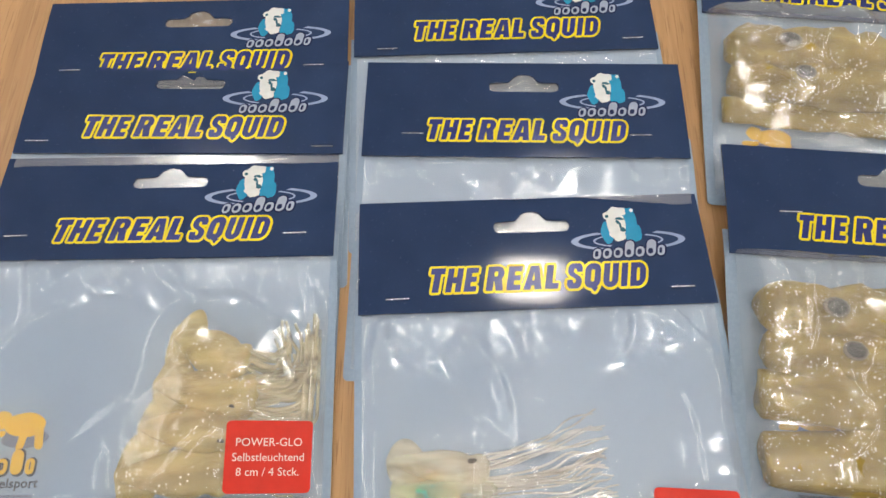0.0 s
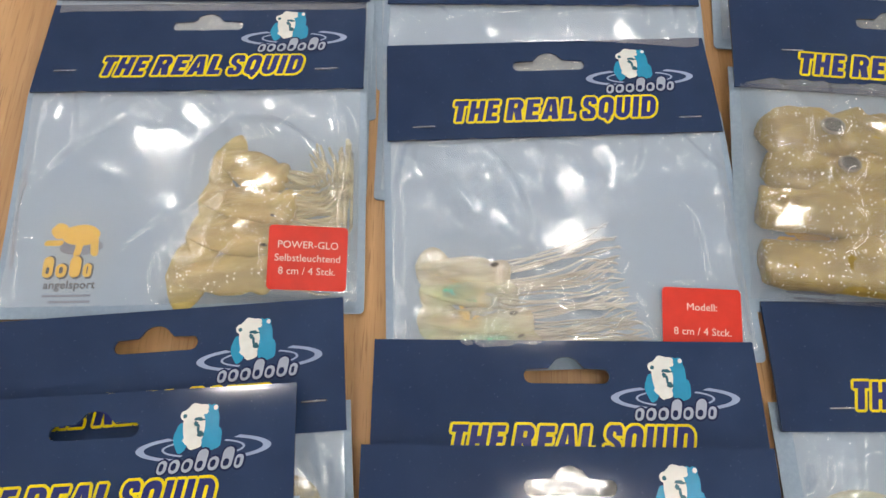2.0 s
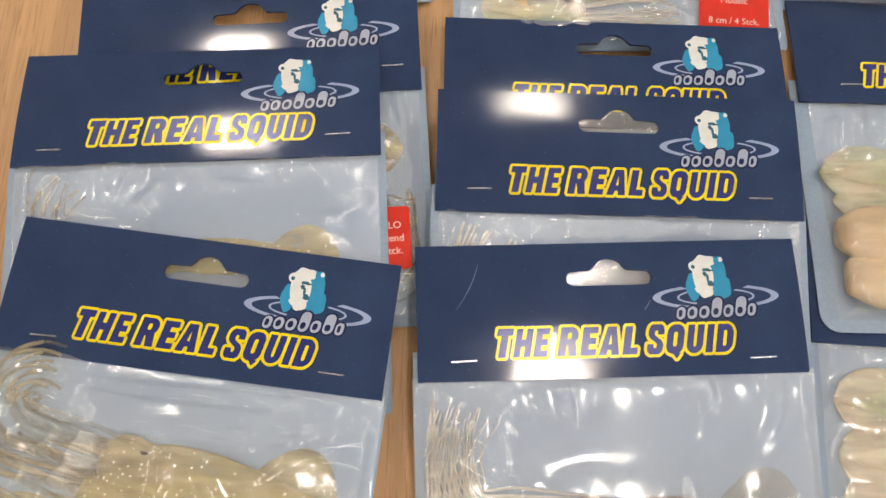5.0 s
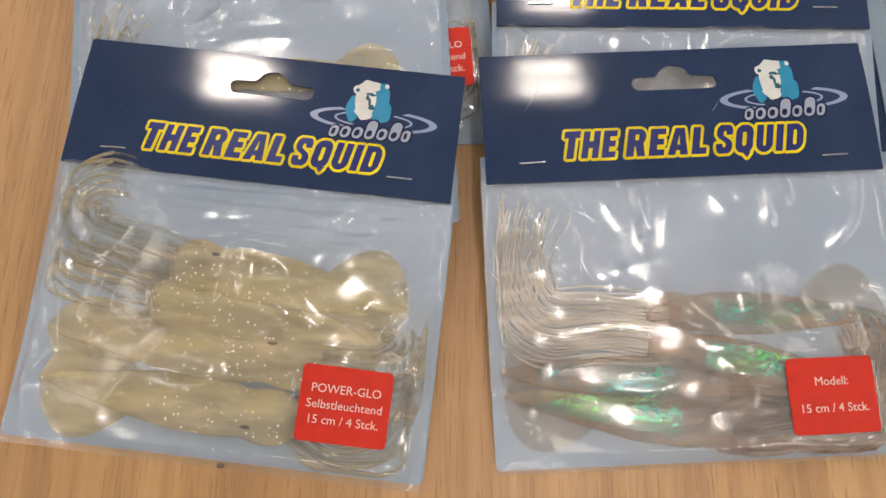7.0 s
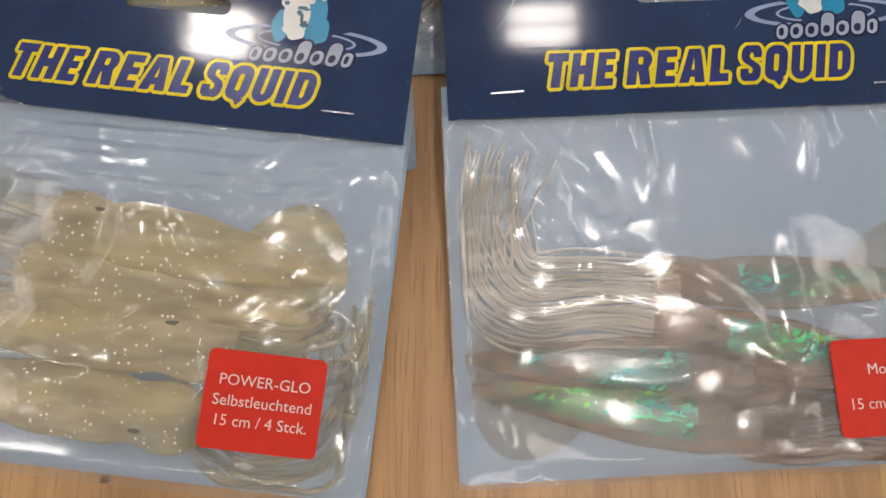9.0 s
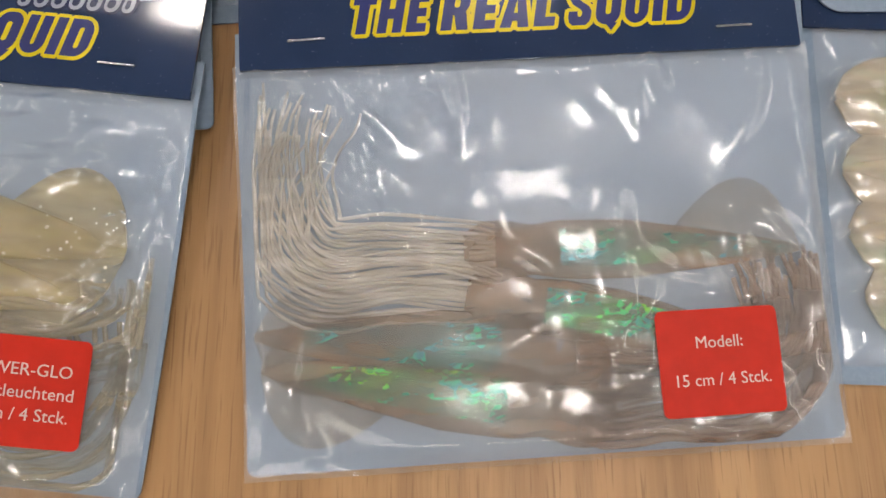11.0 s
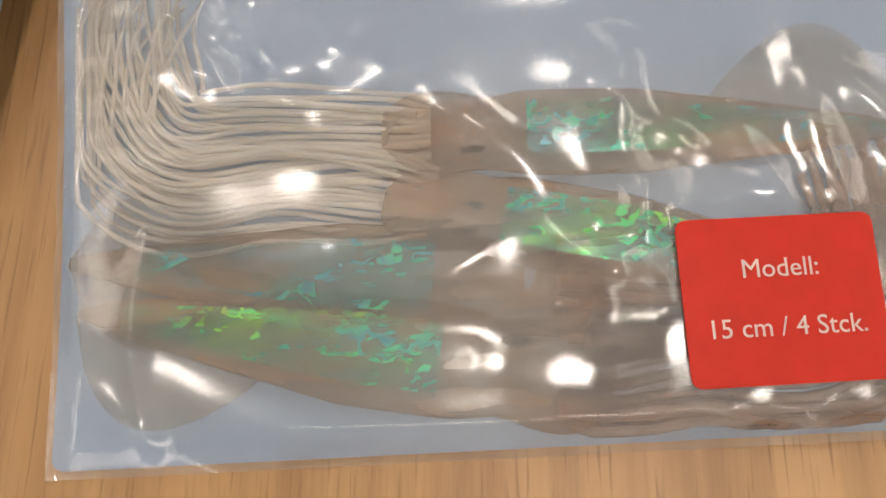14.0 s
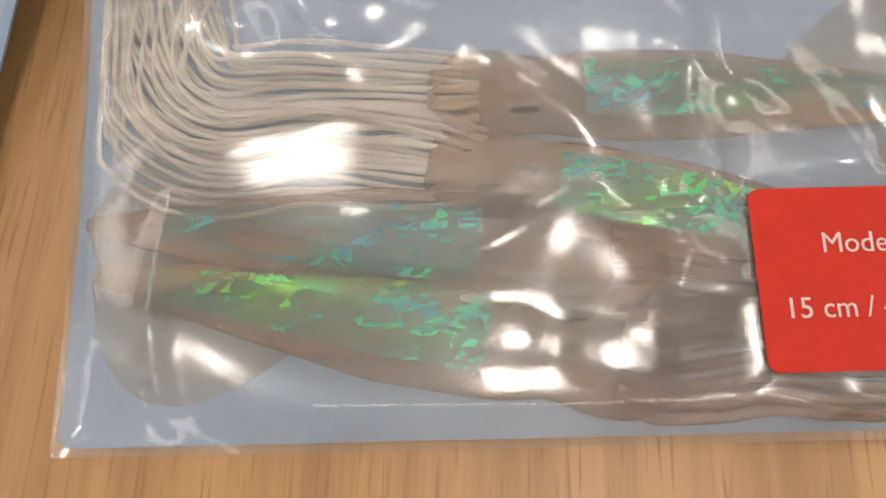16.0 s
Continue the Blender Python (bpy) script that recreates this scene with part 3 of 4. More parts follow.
# ---- lures ----
def spline(pts, n):
    """Smooth path through control points (Catmull-Rom)."""
    p = np.array([pts[0], *pts, pts[-1]], float)
    p[0], p[-1] = 2 * p[1] - p[2], 2 * p[-2] - p[-3]
    out = []
    segs = len(p) - 3
    for t in np.linspace(0, segs - 1e-6, n):
        i, f = int(t), t - int(t)
        a, b, c, d = p[i : i + 4]
        out.append(0.5 * (2 * b + (c - a) * f + (2 * a - 5 * b + 4 * c - d) * f * f + (3 * b - a - 3 * c + d) * f**3))
    return np.array(out)


def tube(path, rw, rh, sides=10):
    """Verts and faces of a tube round a path, half-width rw across the bed and half-height rh."""
    path = np.array(path)
    d = np.gradient(path, axis=0)
    side = np.stack([-d[:, 1], d[:, 0]], 1)
    side /= np.maximum(np.linalg.norm(side, axis=1)[:, None], 1e-9)
    verts, faces = [], []
    for k in range(len(path)):
        for j in range(sides):
            a = 2 * math.pi * j / sides
            o = side[k] * rw[k] * math.cos(a)
            verts.append((path[k, 0] + o[0], path[k, 1] + o[1], path[k, 2] + rh[k] * math.sin(a)))
    for k in range(len(path) - 1):
        for j in range(sides):
            a, b = k * sides + j, k * sides + (j + 1) % sides
            faces.append((a, b, b + sides, a + sides))
    faces += [tuple(range(sides))[::-1], tuple(range((len(path) - 1) * sides, len(path) * sides))]
    return verts, faces


def merge(parts):
    verts, faces = [], []
    for v, f in parts:
        n = len(verts)
        verts += v
        faces += [tuple(i + n for i in q) for q in f]
    return verts, faces


def bed(spec, u, v):
    """Height of the package's backing at u across and v down from its top edge."""
    z0, z1, zt = spec["z0"], spec["z1"], spec["zt"]
    if v <= H:
        z = z0 + (z1 - z0) * v / H
        f = 1.0
    else:
        s = min(1.0, (v - H) / (LONG - H))
        z = zt + (z1 - zt) * (1 - s) ** 1.6
        f = 1 - s
    return max(0.0004, z + spec["roll"] * u / W * f)


def build_lure(pk, spec, q, samples, rnd):
    """One squid lure: q gives tail, head (mm), half-width, tentacle path, look."""
    T, Hd, R = np.array(q["tail"]) / 1000, np.array(q["head"]) / 1000, q["r"] / 1000
    bend = q.get("bend", 0.0) / 1000
    thick = q.get("thick", 0.5)
    lift = q.get("lift", 0.0) / 1000
    n = 30
    s = np.linspace(0, 1, n)
    ax = Hd - T
    nrm = np.array([-ax[1], ax[0]]) / np.linalg.norm(ax)
    line = T + s[:, None] * ax + (np.sin(s * math.pi) * bend)[:, None] * nrm
    blunt = q.get("blunt", 0.10)
    prof = np.clip(np.minimum(1.0, blunt + (s / 0.52) ** 0.8 * (1 - blunt)), 0, 1)
    prof *= 1 - 0.16 * np.exp(-(((s - 0.80) / 0.05) ** 2)) - 0.45 * np.clip((s - 0.9) / 0.1, 0, 1) ** 2.5
    rw, rh = R * prof, R * thick * prof
    z = np.array([bed(spec, u, v) for u, v in line]) + 0.0007 + lift + R * thick * 0.55 + rh * 0.45
    path = np.column_stack([line[:, 0], -line[:, 1], z])
    vs, fs = tube(path, rw, rh, 16)
    lump = q.get("lump", 0.10)
    ph = rnd.uniform(0, 50)
    vs = [(x, y, zz + R * thick * lump * 2 * noise.noise(Vector((x * 160 + ph, y * 220, zz * 60)))) for x, y, zz in vs]
    lure = part("lure", mesh_from("lure", vs, fs), q["mat"], pk, q.get("label", ""), smooth=True)
    for k in range(n):
        samples.append((line[k, 0], line[k, 1], rw[k], z[k] + rh[k]))
    d = ax / np.linalg.norm(ax)
    # two tail fins, thin and slightly wavy
    if q.get("fins", True):
        for sgn in (-1, 1):
            if q.get("fin_sides") and sgn not in q["fin_sides"]:
                continue
            L = np.linalg.norm(ax)
            fl, fw = L * 0.40, R * q.get("fin", 1.25)
            vs, fs = [], []
            m, w = 14, 4
            for side_z in (0, 1):
                for i in range(m):
                    f = i / (m - 1)
                    for j in range(w):
                        g = j / (w - 1)
                        reach = R * 0.25 * f + fw * (math.sin(math.pi * min(1, f * 1.02) ** 0.75) ** 0.8 if 0 < f < 1 else 0)
                        p = T + d * (f * fl) + nrm * sgn * (reach * g + 0.1 * R)
                        pz = bed(spec, *p) + 0.0009 + lift + R * thick * (0.65 - 0.3 * g) + 0.0003 * math.sin(f * 9 + g * 3) - side_z * 0.0003
                        vs.append((p[0], -p[1], pz))
            q4 = m * w
            for i in range(m - 1):
                for j in range(w - 1):
                    a = i * w + j
                    fs.append((a, a + 1, a + w + 1, a + w))
                    fs.append((q4 + a, q4 + a + w, q4 + a + w + 1, q4 + a + 1))
            rim = [i * w + w - 1 for i in range(m)]
            fs += [(rim[i], rim[i + 1], q4 + rim[i + 1], q4 + rim[i]) for i in range(m - 1)]
            part("fin", mesh_from("fin", vs, fs), {CLEAR: CLEARFIN, MILK: MILKFIN}.get(q["mat"], q["mat"]), lure, smooth=True)
    # iridescent strip inside the mantle
    if q.get("foil"):
        vs, fs = [], []
        a, b = q["foil"]
        for i in range(16):
            f = a + (b - a) * i / 15
            k = min(n - 1, int(f * (n - 1)))
            for g in (-0.62, -0.2, 0.2, 0.62):
                p = line[k] + nrm * g * rw[k]
                vs.append((p[0], -p[1], z[k] + rh[k] * (1.03 * math.sqrt(1 - g * g)) + 0.0001))
        for i in range(15):
            for j in range(3):
                c = i * 4 + j
                fs.append((c, c + 1, c + 5, c + 4))
        part("foil_strip", mesh_from("foil_strip", vs, fs), q.get("foil_mat", FOIL), lure, "iridescent green foil strip", smooth=True)
    # eyes
    for sgn in q.get("eyes", ()):
        k = int(q.get("eye_at", 0.86) * (n - 1))
        p = line[k] + nrm * sgn * rw[k] * 0.55
        er = q.get("eye_r", 1.5) / 1000
        zz = z[k] + rh[k] * math.sqrt(1 - (0.55 * sgn) ** 2) + (0.0019 if er > 0.0015 else 0.0)
        rings = (("eye", IRIS, er * 1.12, er * 0.30, 0), ("pupil", PUPIL, er * 0.92, er * 0.36, 0.0002))
        for nm, mat, r, hh, up in rings if er > 0.0015 else (("eye", SMUDGE, er, er * 0.12, 0.0),):
            bm = bmesh.new()
            bmesh.ops.create_uvsphere(bm, u_segments=14, v_segments=8, radius=1.0, matrix=Matrix.LocRotScale((p[0], -p[1], zz + up), None, (r * q.get("eye_long", 1.0), r, hh)))
            part(nm, bm, mat, lure, smooth=True)
        samples.append((p[0], p[1], er, zz + er * 0.4))
    # tentacles: a bundle of strands that follow one path
    if q.get("tent"):
        base = spline([Hd - d * 0.006] + [np.array(c) / 1000 for c in ([q["head"]] + list(q["tent"]))], 34)
        dd = np.gradient(base, axis=0)
        sd = np.stack([-dd[:, 1], dd[:, 0]], 1)
        sd /= np.linalg.norm(sd, axis=1)[:, None]
        tr = q.get("strand", 0.55) / 1000
        wide = q.get("spread", 1.0)
        for k in range(q.get("n", 10)):
            c = (k + 0.5) / q.get("n", 10) * 2 - 1 + rnd.uniform(-0.3, 0.3)
            end = rnd.uniform(0.86, 1.0)
            m = max(8, int(34 * end))
            f = np.linspace(0, 1, 34)[:m]
            off = c * R * (0.70 + 0.65 * wide * f) + (0.0011 * np.sin(f * rnd.uniform(5, 9) + rnd.uniform(0, 6)) + 0.0005 * np.sin(f * rnd.uniform(14, 22) + rnd.uniform(0, 6))) * (0.25 + f)
            pts = base[:m] + sd[:m] * off[:, None]
            side, foot = spec.get("fw", 0.054) - rnd.uniform(0.002, 0.006), spec.get("flen", 0.1105) - rnd.uniform(0.002, 0.005)
            pts = np.column_stack([np.clip(pts[:, 0], -side, side), np.minimum(pts[:, 1], foot)])
            lay = rnd.uniform(0.2, 1.0) * R * thick * 1.3
            zz = np.array([bed(spec, u, v) for u, v in pts]) + 0.0009 + lift + lay * (1 - 0.35 * f)
            taper = tr * (1 - 0.35 * f)
            part("tentacle", mesh_from("tentacle", *tube(np.column_stack([pts[:, 0], -pts[:, 1], zz]), taper, taper, 6)), q["tmat"], lure, smooth=True)
            for i in range(0, m, 3):
                samples.append((pts[i, 0], pts[i, 1], tr * 1.5, zz[i] + tr))
    return lure


# ---- backing card and film ----
def build_backing(pk, spec, rnd):
    hw = spec.get("bw", 0.0562)
    v0, v1, r = 0.030, spec.get("blen", LONG), spec.get("corner", 0.0016)
    us = np.linspace(-hw, hw, 25)
    vs = np.concatenate([np.linspace(v0, v1 - r, 18), v1 - r + r * np.sin(np.radians([15, 30, 45, 58, 70, 80, 90]))])
    verts, faces = [], []
    for lay in (0.0, -0.00038):
        for v in vs:
            inset = 0.0
            if v > v1 - r:
                inset = r - math.sqrt(max(0, r * r - (v - v1 + r) ** 2))
            for u in us:
                uu = u * (hw - inset) / hw
                verts.append((uu, -v, bed(spec, uu, v) + 0.00045 + lay))
    n = 25
    for i in range(n - 1):
        for j in range(n - 1):
            a = i * n + j
            faces.append((a, a + n, a + n + 1, a + 1))
            b = n * n + a
            faces.append((b, b + 1, b + n + 1, b + n))
    ring = [j for j in range(n)] + [i * n + n - 1 for i in range(1, n)] + [(n - 1) * n + j for j in range(n - 2, -1, -1)] + [i * n for i in range(n - 2, 0, -1)]
    for a, b in zip(ring, ring[1:] + ring[:1]):
        faces.append((a, b, n * n + b, n * n + a))
    back = part("backing_card", mesh_from("backing_card", verts, faces), BACKING, pk, "pale blue printed backing card", smooth=False)
    return back


def drape(me, spec, u, v, lift):
    """Lays a flat mesh, drawn round its own origin, on the backing at (u, v)."""
    for w in me.vertices:
        x, y = w.co.x + u, w.co.y - v
        w.co = (x, y, w.co.z + bed(spec, x, -y) + lift)
    return me


def build_print(back, spec):
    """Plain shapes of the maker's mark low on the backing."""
    x, v = -0.0338, 0.0895
    up = 0.00052
    body = join_meshes("mark_shape", [outline([p], 0.00003) for p in (oval(0.0015, 0.0020, 0.0062, 0.0033, 26, 0.08, 3), oval(-0.0052, 0.0034, 0.0026, 0.0026, 20, 0.05, 9), pill(0.0052, 0.0076, -0.0050, 0.0022, -0.1), pill(-0.0004, 0.0018, -0.0052, 0.0004, 0.2), pill(-0.0098, -0.0040, -0.0014, 0.0004, 0.3))])
    for k, w in enumerate(body.vertices):
        w.co.z += 0.000004 * (k % 3)
    shadow = outline([oval(0.0018, -0.0012, 0.0064, 0.0036, 24, 0.1, 5)], 0.00003, "mark_shadow")
    part("mark_shadow", drape(shadow, spec, x, v, up), GREYINK, back)
    part("mark_shape", drape(body, spec, x, v, up + 0.00006), OCHRE, back)
    bars, back_bars = [], []
    for k, (a, b, h) in enumerate(((-0.0088, -0.0056, 0.0068), (-0.0048, -0.0014, 0.0044), (-0.0006, 0.0028, 0.0068), (0.0036, 0.0062, 0.0044))):
        bars.append(outline([pill(a, b, -0.0117, -0.0117 + h)] + ([pill(a + 0.0011, b - 0.0011, -0.0105, -0.0083)] if h < 0.006 or k == 0 else []), 0.00003))
        back_bars.append(outline([pill(a + 0.0004, b + 0.0006, -0.0123, -0.0114 + h)], 0.00003))
    for a, b in zip(back_bars, bars):
        part("brand_edge", drape(a, spec, x, v, up + 0.0001), INK, back)
        part("brand_bar", drape(b, spec, x, v, up + 0.00016), OCHRE, back)
    part("writing", drape(letters("angelsport", 0.0036, 0.0158, bold=0.00008, spacing=1.05), spec, x, v + 0.0152, up), INK, back)
    for k in range(2):
        part("small_bar", drape(outline([rounded(-0.0078 + 0.002 * k, 0.0070, -0.0004, 0.0004, 0.0002, 2)], 0.00003), spec, x, v + 0.0175 + 0.0019 * k, up), GREYINK, back)


def build_film(pk, spec, samples, rnd):
    """Clear bag front: lies over the contents, with folds that run down from the staples."""
    hw = spec.get("fw", 0.0540)
    v0, v1 = 0.0372, spec.get("flen", 0.1105)
    nu, nv = 220, 152
    us, vs = np.linspace(-hw, hw, nu), np.linspace(v0, v1, nv)
    U, V = np.meshgrid(us, vs)
    base = np.array([[bed(spec, u, v) for u in us] for v in vs]) + 0.0008
    top = np.zeros_like(base)
    hard = np.zeros_like(base)
    for u, v, r, z in samples:
        b = bed(spec, u, v) + 0.0008
        d2 = (U - u) ** 2 + (V - v) ** 2
        hgt = max(0.0, z - b + 0.0009)
        top = np.maximum(top, hgt * np.clip(1 - d2 / (2.6 * r + 0.004) ** 2, 0, 1) ** 0.8)
        hard = np.maximum(hard, hgt * np.sqrt(np.clip(1.1 - d2 / (1.08 * r) ** 2, 0, 1)))
    for _ in range(26):
        p = np.pad(top, 1, mode="edge")
        top = (p[:-2, 1:-1] + p[2:, 1:-1] + p[1:-1, :-2] + p[1:-1, 2:] + 2 * top) / 6
    # folds: long soft ridges that wander across the bag
    w = np.zeros_like(top)

    def ridge(u0, v_s, ang, ln, amp, sig, cur, sharp):
        a = (V - v_s) * math.cos(ang) + (U - u0) * math.sin(ang)
        b = (U - u0) * math.cos(ang) - (V - v_s) * math.sin(ang) - cur * a * (a - ln * 0.5) - 0.0006 * np.sin(a * 190 + u0 * 900)
        on = ((a > 0) & (a < ln)) * np.sin(np.pi * np.clip(a / ln, 0, 1) ** 0.8) ** 1.2
        if sharp:
            return amp * 0.8 * on * np.exp(-np.sqrt(b * b + 2.5e-7) / (1.4 * sig))
        return amp * on * np.exp(-((b / sig) ** 2))

    lean = rnd.choice((-1, 1)) * rnd.uniform(0.2, 0.6)
    for k in range(spec.get("folds", 16) + 8):
        ang = lean + rnd.gauss(0, 0.55) if k % 4 else rnd.choice((-1, 1)) * rnd.uniform(0.9, 1.5)
        sig = rnd.uniform(0.0013, 0.0030)
        w += ridge(rnd.uniform(-hw, hw), v0 + rnd.uniform(-0.004, 0.055), ang, rnd.uniform(0.018, 0.050), sig * rnd.uniform(0.40, 0.80), sig, rnd.uniform(-18, 18), k % 3 == 1)
    u0 = -hw + 0.003
    calm = 0.3 if len(spec.get("pleats", ())) > 2 else 1.0
    while u0 < hw - 0.002:
        sig = rnd.uniform(0.0012, 0.0024)
        w += calm * ridge(u0, v0 - 0.003, rnd.gauss(0.1, 0.28), rnd.uniform(0.012, 0.030), sig * rnd.uniform(0.5, 0.95), sig, rnd.uniform(-20, 20), rnd.random() < 0.4)
        u0 += rnd.uniform(0.0042, 0.0092)
    for v_h in spec.get("pleats", ()):
        bow, ph = rnd.uniform(-0.9, 0.9), rnd.uniform(0, 6)
        b = V - v_h / 1000 - bow * U * U - 0.0006 * np.sin(U * 90 + ph)
        w += 0.0016 * np.exp(-((b / 0.0011) ** 2)) * np.clip(1.2 - np.abs(U) / hw, 0, 1)
    for k in range(5):
        w += 0.0002 * spec.get("ripple", 0.45) * np.sin(U * rnd.uniform(60, 260) + V * rnd.uniform(-160, 160) + 0.7 * np.sin(V * rnd.uniform(60, 160)) + rnd.uniform(0, 6))
    edge = np.minimum(np.clip((hw - np.abs(U)) / 0.004, 0, 1), np.clip((v1 - V) / 0.004, 0, 1))
    head = np.clip((V - v0) / 0.004, 0, 1)
    puff = spec.get("puff", 0.0026) * np.sqrt(np.clip(edge, 0, 1)) * (1 - np.exp(-(V - v0) / spec.get("swell", 0.009))) * (1 - 0.6 * np.clip((V - v0) / (v1 - v0), 0, 1))
    cover = np.clip((spec.get("cover", 1.0) - V) / 0.009, 0, 1)
    puff, w = puff * cover, w * cover
    hgt = 0.5 * (top + puff + np.sqrt((top - puff) ** 2 + 8e-7 * cover * cover) - 0.00045 * (1 - cover)) * np.minimum(edge**0.6, head**0.5) + w * np.minimum(edge, 0.25 + 0.75 * head)
    hgt = np.maximum(hgt, hard * np.minimum(1, edge * 4))
    hgt = np.maximum(hgt, 0.0001) + 0.0003 * (1 - edge) * np.abs(np.sin(U * 260 + V * 210))
    for _ in range(5):
        p = np.pad(hgt, 1, mode="edge")
        hgt = (p[:-2, 1:-1] + p[2:, 1:-1] + p[1:-1, :-2] + p[1:-1, 2:] + 4 * hgt) / 8
    hgt += 0.0002 * edge
    Z = base + hgt
    lab = spec.get("sticker")
    plane = None
    if lab:
        cu, cv, su, sv, ang, _ = lab
        inside = (np.abs(U - cu / 1000) < su / 2000) & (np.abs(V - cv / 1000) < sv / 2000)
        A = np.column_stack([U[inside], V[inside], np.ones(inside.sum())])
        c = np.linalg.lstsq(A, Z[inside], rcond=None)[0]
        c[2] += np.percentile(Z[inside] - A @ c, 85)
        plane = c
        pl = c[0] * U + c[1] * V + c[2]
        d = np.maximum(np.abs(U - cu / 1000) - su / 2000, np.abs(V - cv / 1000) - sv / 2000)
        k = np.clip(1 - d / 0.003, 0, 1)
        Z = Z * (1 - k) + np.minimum(pl, Z + 0.01) * k
    verts = np.column_stack([U.ravel(), -V.ravel(), Z.ravel()])
    faces = [(i * nu + j, (i + 1) * nu + j, (i + 1) * nu + j + 1, i * nu + j + 1) for i in range(nv - 1) for j in range(nu - 1)]
    film = part("bag_film", mesh_from("bag_film", verts.tolist(), faces), FILM, pk, "wrinkled clear plastic bag front", smooth=True)
    film.visible_shadow = False
    if lab:
        cu, cv, su, sv, ang, lines = lab
        n = Vector((-plane[0], plane[1], 1)).normalized()
        x = Vector((1, 0, plane[0])).normalized()
        y = n.cross(x)
        m = Matrix((x, y, n)).transposed().to_4x4()
        m.translation = (cu / 1000, -cv / 1000, plane[0] * cu / 1000 + plane[1] * cv / 1000 + plane[2] + 0.0003)
        m = m @ Matrix.Rotation(radians(ang), 4, "Z")
        st = part("sticker", STICK, RED, pk, "red paper sticker with white writing")
        st.matrix_basis = m
        for text, dy in lines:
            if text not in TEXTS:
                TEXTS[text] = letters(text, 0.0031, None)
            wr = part("writing", TEXTS[text], STICKTEXT, st)
            wr.location = (0, dy / 1000, 0.00022)
    return film


STICK = outline([rounded(-0.0117, 0.0117, -0.0097, 0.0097, 0.0013)], 0.00012, "sticker")
TEXTS = {}
GLO8 = [("POWER-GLO", 2.9), ("Selbstleuchtend", -1.1), ("8 cm / 4 Stck.", -5.0)]
GLO15 = [("POWER-GLO", 2.9), ("Selbstleuchtend", -1.1), ("15 cm / 4 Stck.", -5.0)]
MOD8 = [("Modell:", 2.9), ("8 cm / 4 Stck.", -4.4)]
MOD15 = [("Modell:", 2.6), ("15 cm / 4 Stck.", -4.2)]


def squid(tail, head, r, mat, tmat, tent=(), **more):
    return dict(tail=tail, head=head, r=r, mat=mat, tmat=tmat, tent=tent, **more)


def build_package(label, x, y, rot, z0, z1, zt, roll=0.0, lures=(), staples=((-43, 31, 0), (43, 31, 0)), mark=True, seed=1, **more):
    spec = dict(z0=z0, z1=z1, zt=zt, roll=roll, staples=staples, **more)
    rnd = random.Random(seed)
    pk = tagged(new("lure_package"), label, "fishing lures", "packaged lures on the table")
    pk.matrix_basis = pose(x, y, 0, 0, 0, rot)
    build_header(pk, spec)
    back = build_backing(pk, spec, rnd)
    if mark:
        build_print(back, spec)
    samples = []
    for q in lures:
        build_lure(pk, spec, q, samples, rnd)
    build_film(pk, spec, samples, rnd)
    return pk


build_room()
build_table()

# ---- the packages, column by column ----
EMPTYISH = "stapled bag with navy header card, covered by the next bag"
build_package(EMPTYISH, -0.0889, 0.2149, 2.2, 0.0006, 0.0014, 0.0004, 0.0, mark=False, seed=11, cover=0.030)
build_package(EMPTYISH, -0.0874, 0.1871, 0.5, 0.0014, 0.0028, 0.0009, mark=False, seed=12, cover=0.040, staples=((-48, 34, 0), (48, 36, 0)))
build_package(
    "bag of small gold glitter squid lures, navy header, red sticker", -0.0884, 0.1481, 1.6, 0.0014, 0.0055, 0.0014, sag=0.0, puff=0.0036, swell=0.018, seed=13, staples=((-45, 30, 1), (42.5, 30.5, 2)),
    sticker=(39.7, 98.4, 23.4, 19.4, 0, GLO8), folds=8,
    lures=[
        squid((8, 62), (31, 73), 6.6, GOLD, GOLDTENT, [(41, 76), (48, 68), (45, 56)], n=18, strand=0.7, spread=1.5, fin=1.3, thick=0.52),
        squid((4, 77), (35, 82), 6.8, GOLD, GOLDTENT, [(45, 82), (51, 74), (48, 60)], n=18, strand=0.7, spread=1.5, fin=1.2, thick=0.52, eyes=(1,), eye_r=0.6, eye_long=2.6),
        squid((1, 89), (32, 91), 6.6, GOLD, GOLDTENT, [(44, 90), (52, 84), (51, 70)], n=18, strand=0.7, spread=1.5, fin=1.2, thick=0.52, eyes=(1,), eye_r=0.6, eye_long=2.6),
        squid((-4, 102), (29, 102), 6.6, GOLD, GOLDTENT, [(38, 103), (48, 102)], n=7, fin=1.5, thick=0.4, eyes=(1,), eye_r=0.6, eye_long=2.6),
    ])
build_package(
    "half-covered bag of large gold squid lures with a red sticker", -0.0898, 0.0351, 4.6, 0.0032, 0.0026, 0.0005, 0.0020, seed=14, mark=False, neck=False, staples=((-43, 31, 0), (46, 30, 0)),
    sticker=(37.5, 88, 23.4, 19.4, 0, GLO15), puff=0.002,
    lures=[
        squid((48, 58), (-8, 58), 6.0, MILK, MILK, thick=0.40),
        squid((-46, 78), (18, 76), 6, MILK, MILKTENT, [(34, 77), (47, 84), (49, 100)], n=12, thick=0.36),
        squid((-46, 96), (15, 98), 6, MILK, MILKTENT, [(32, 99), (45, 98), (51, 86), (48, 70)], n=12, thick=0.36),
    ])
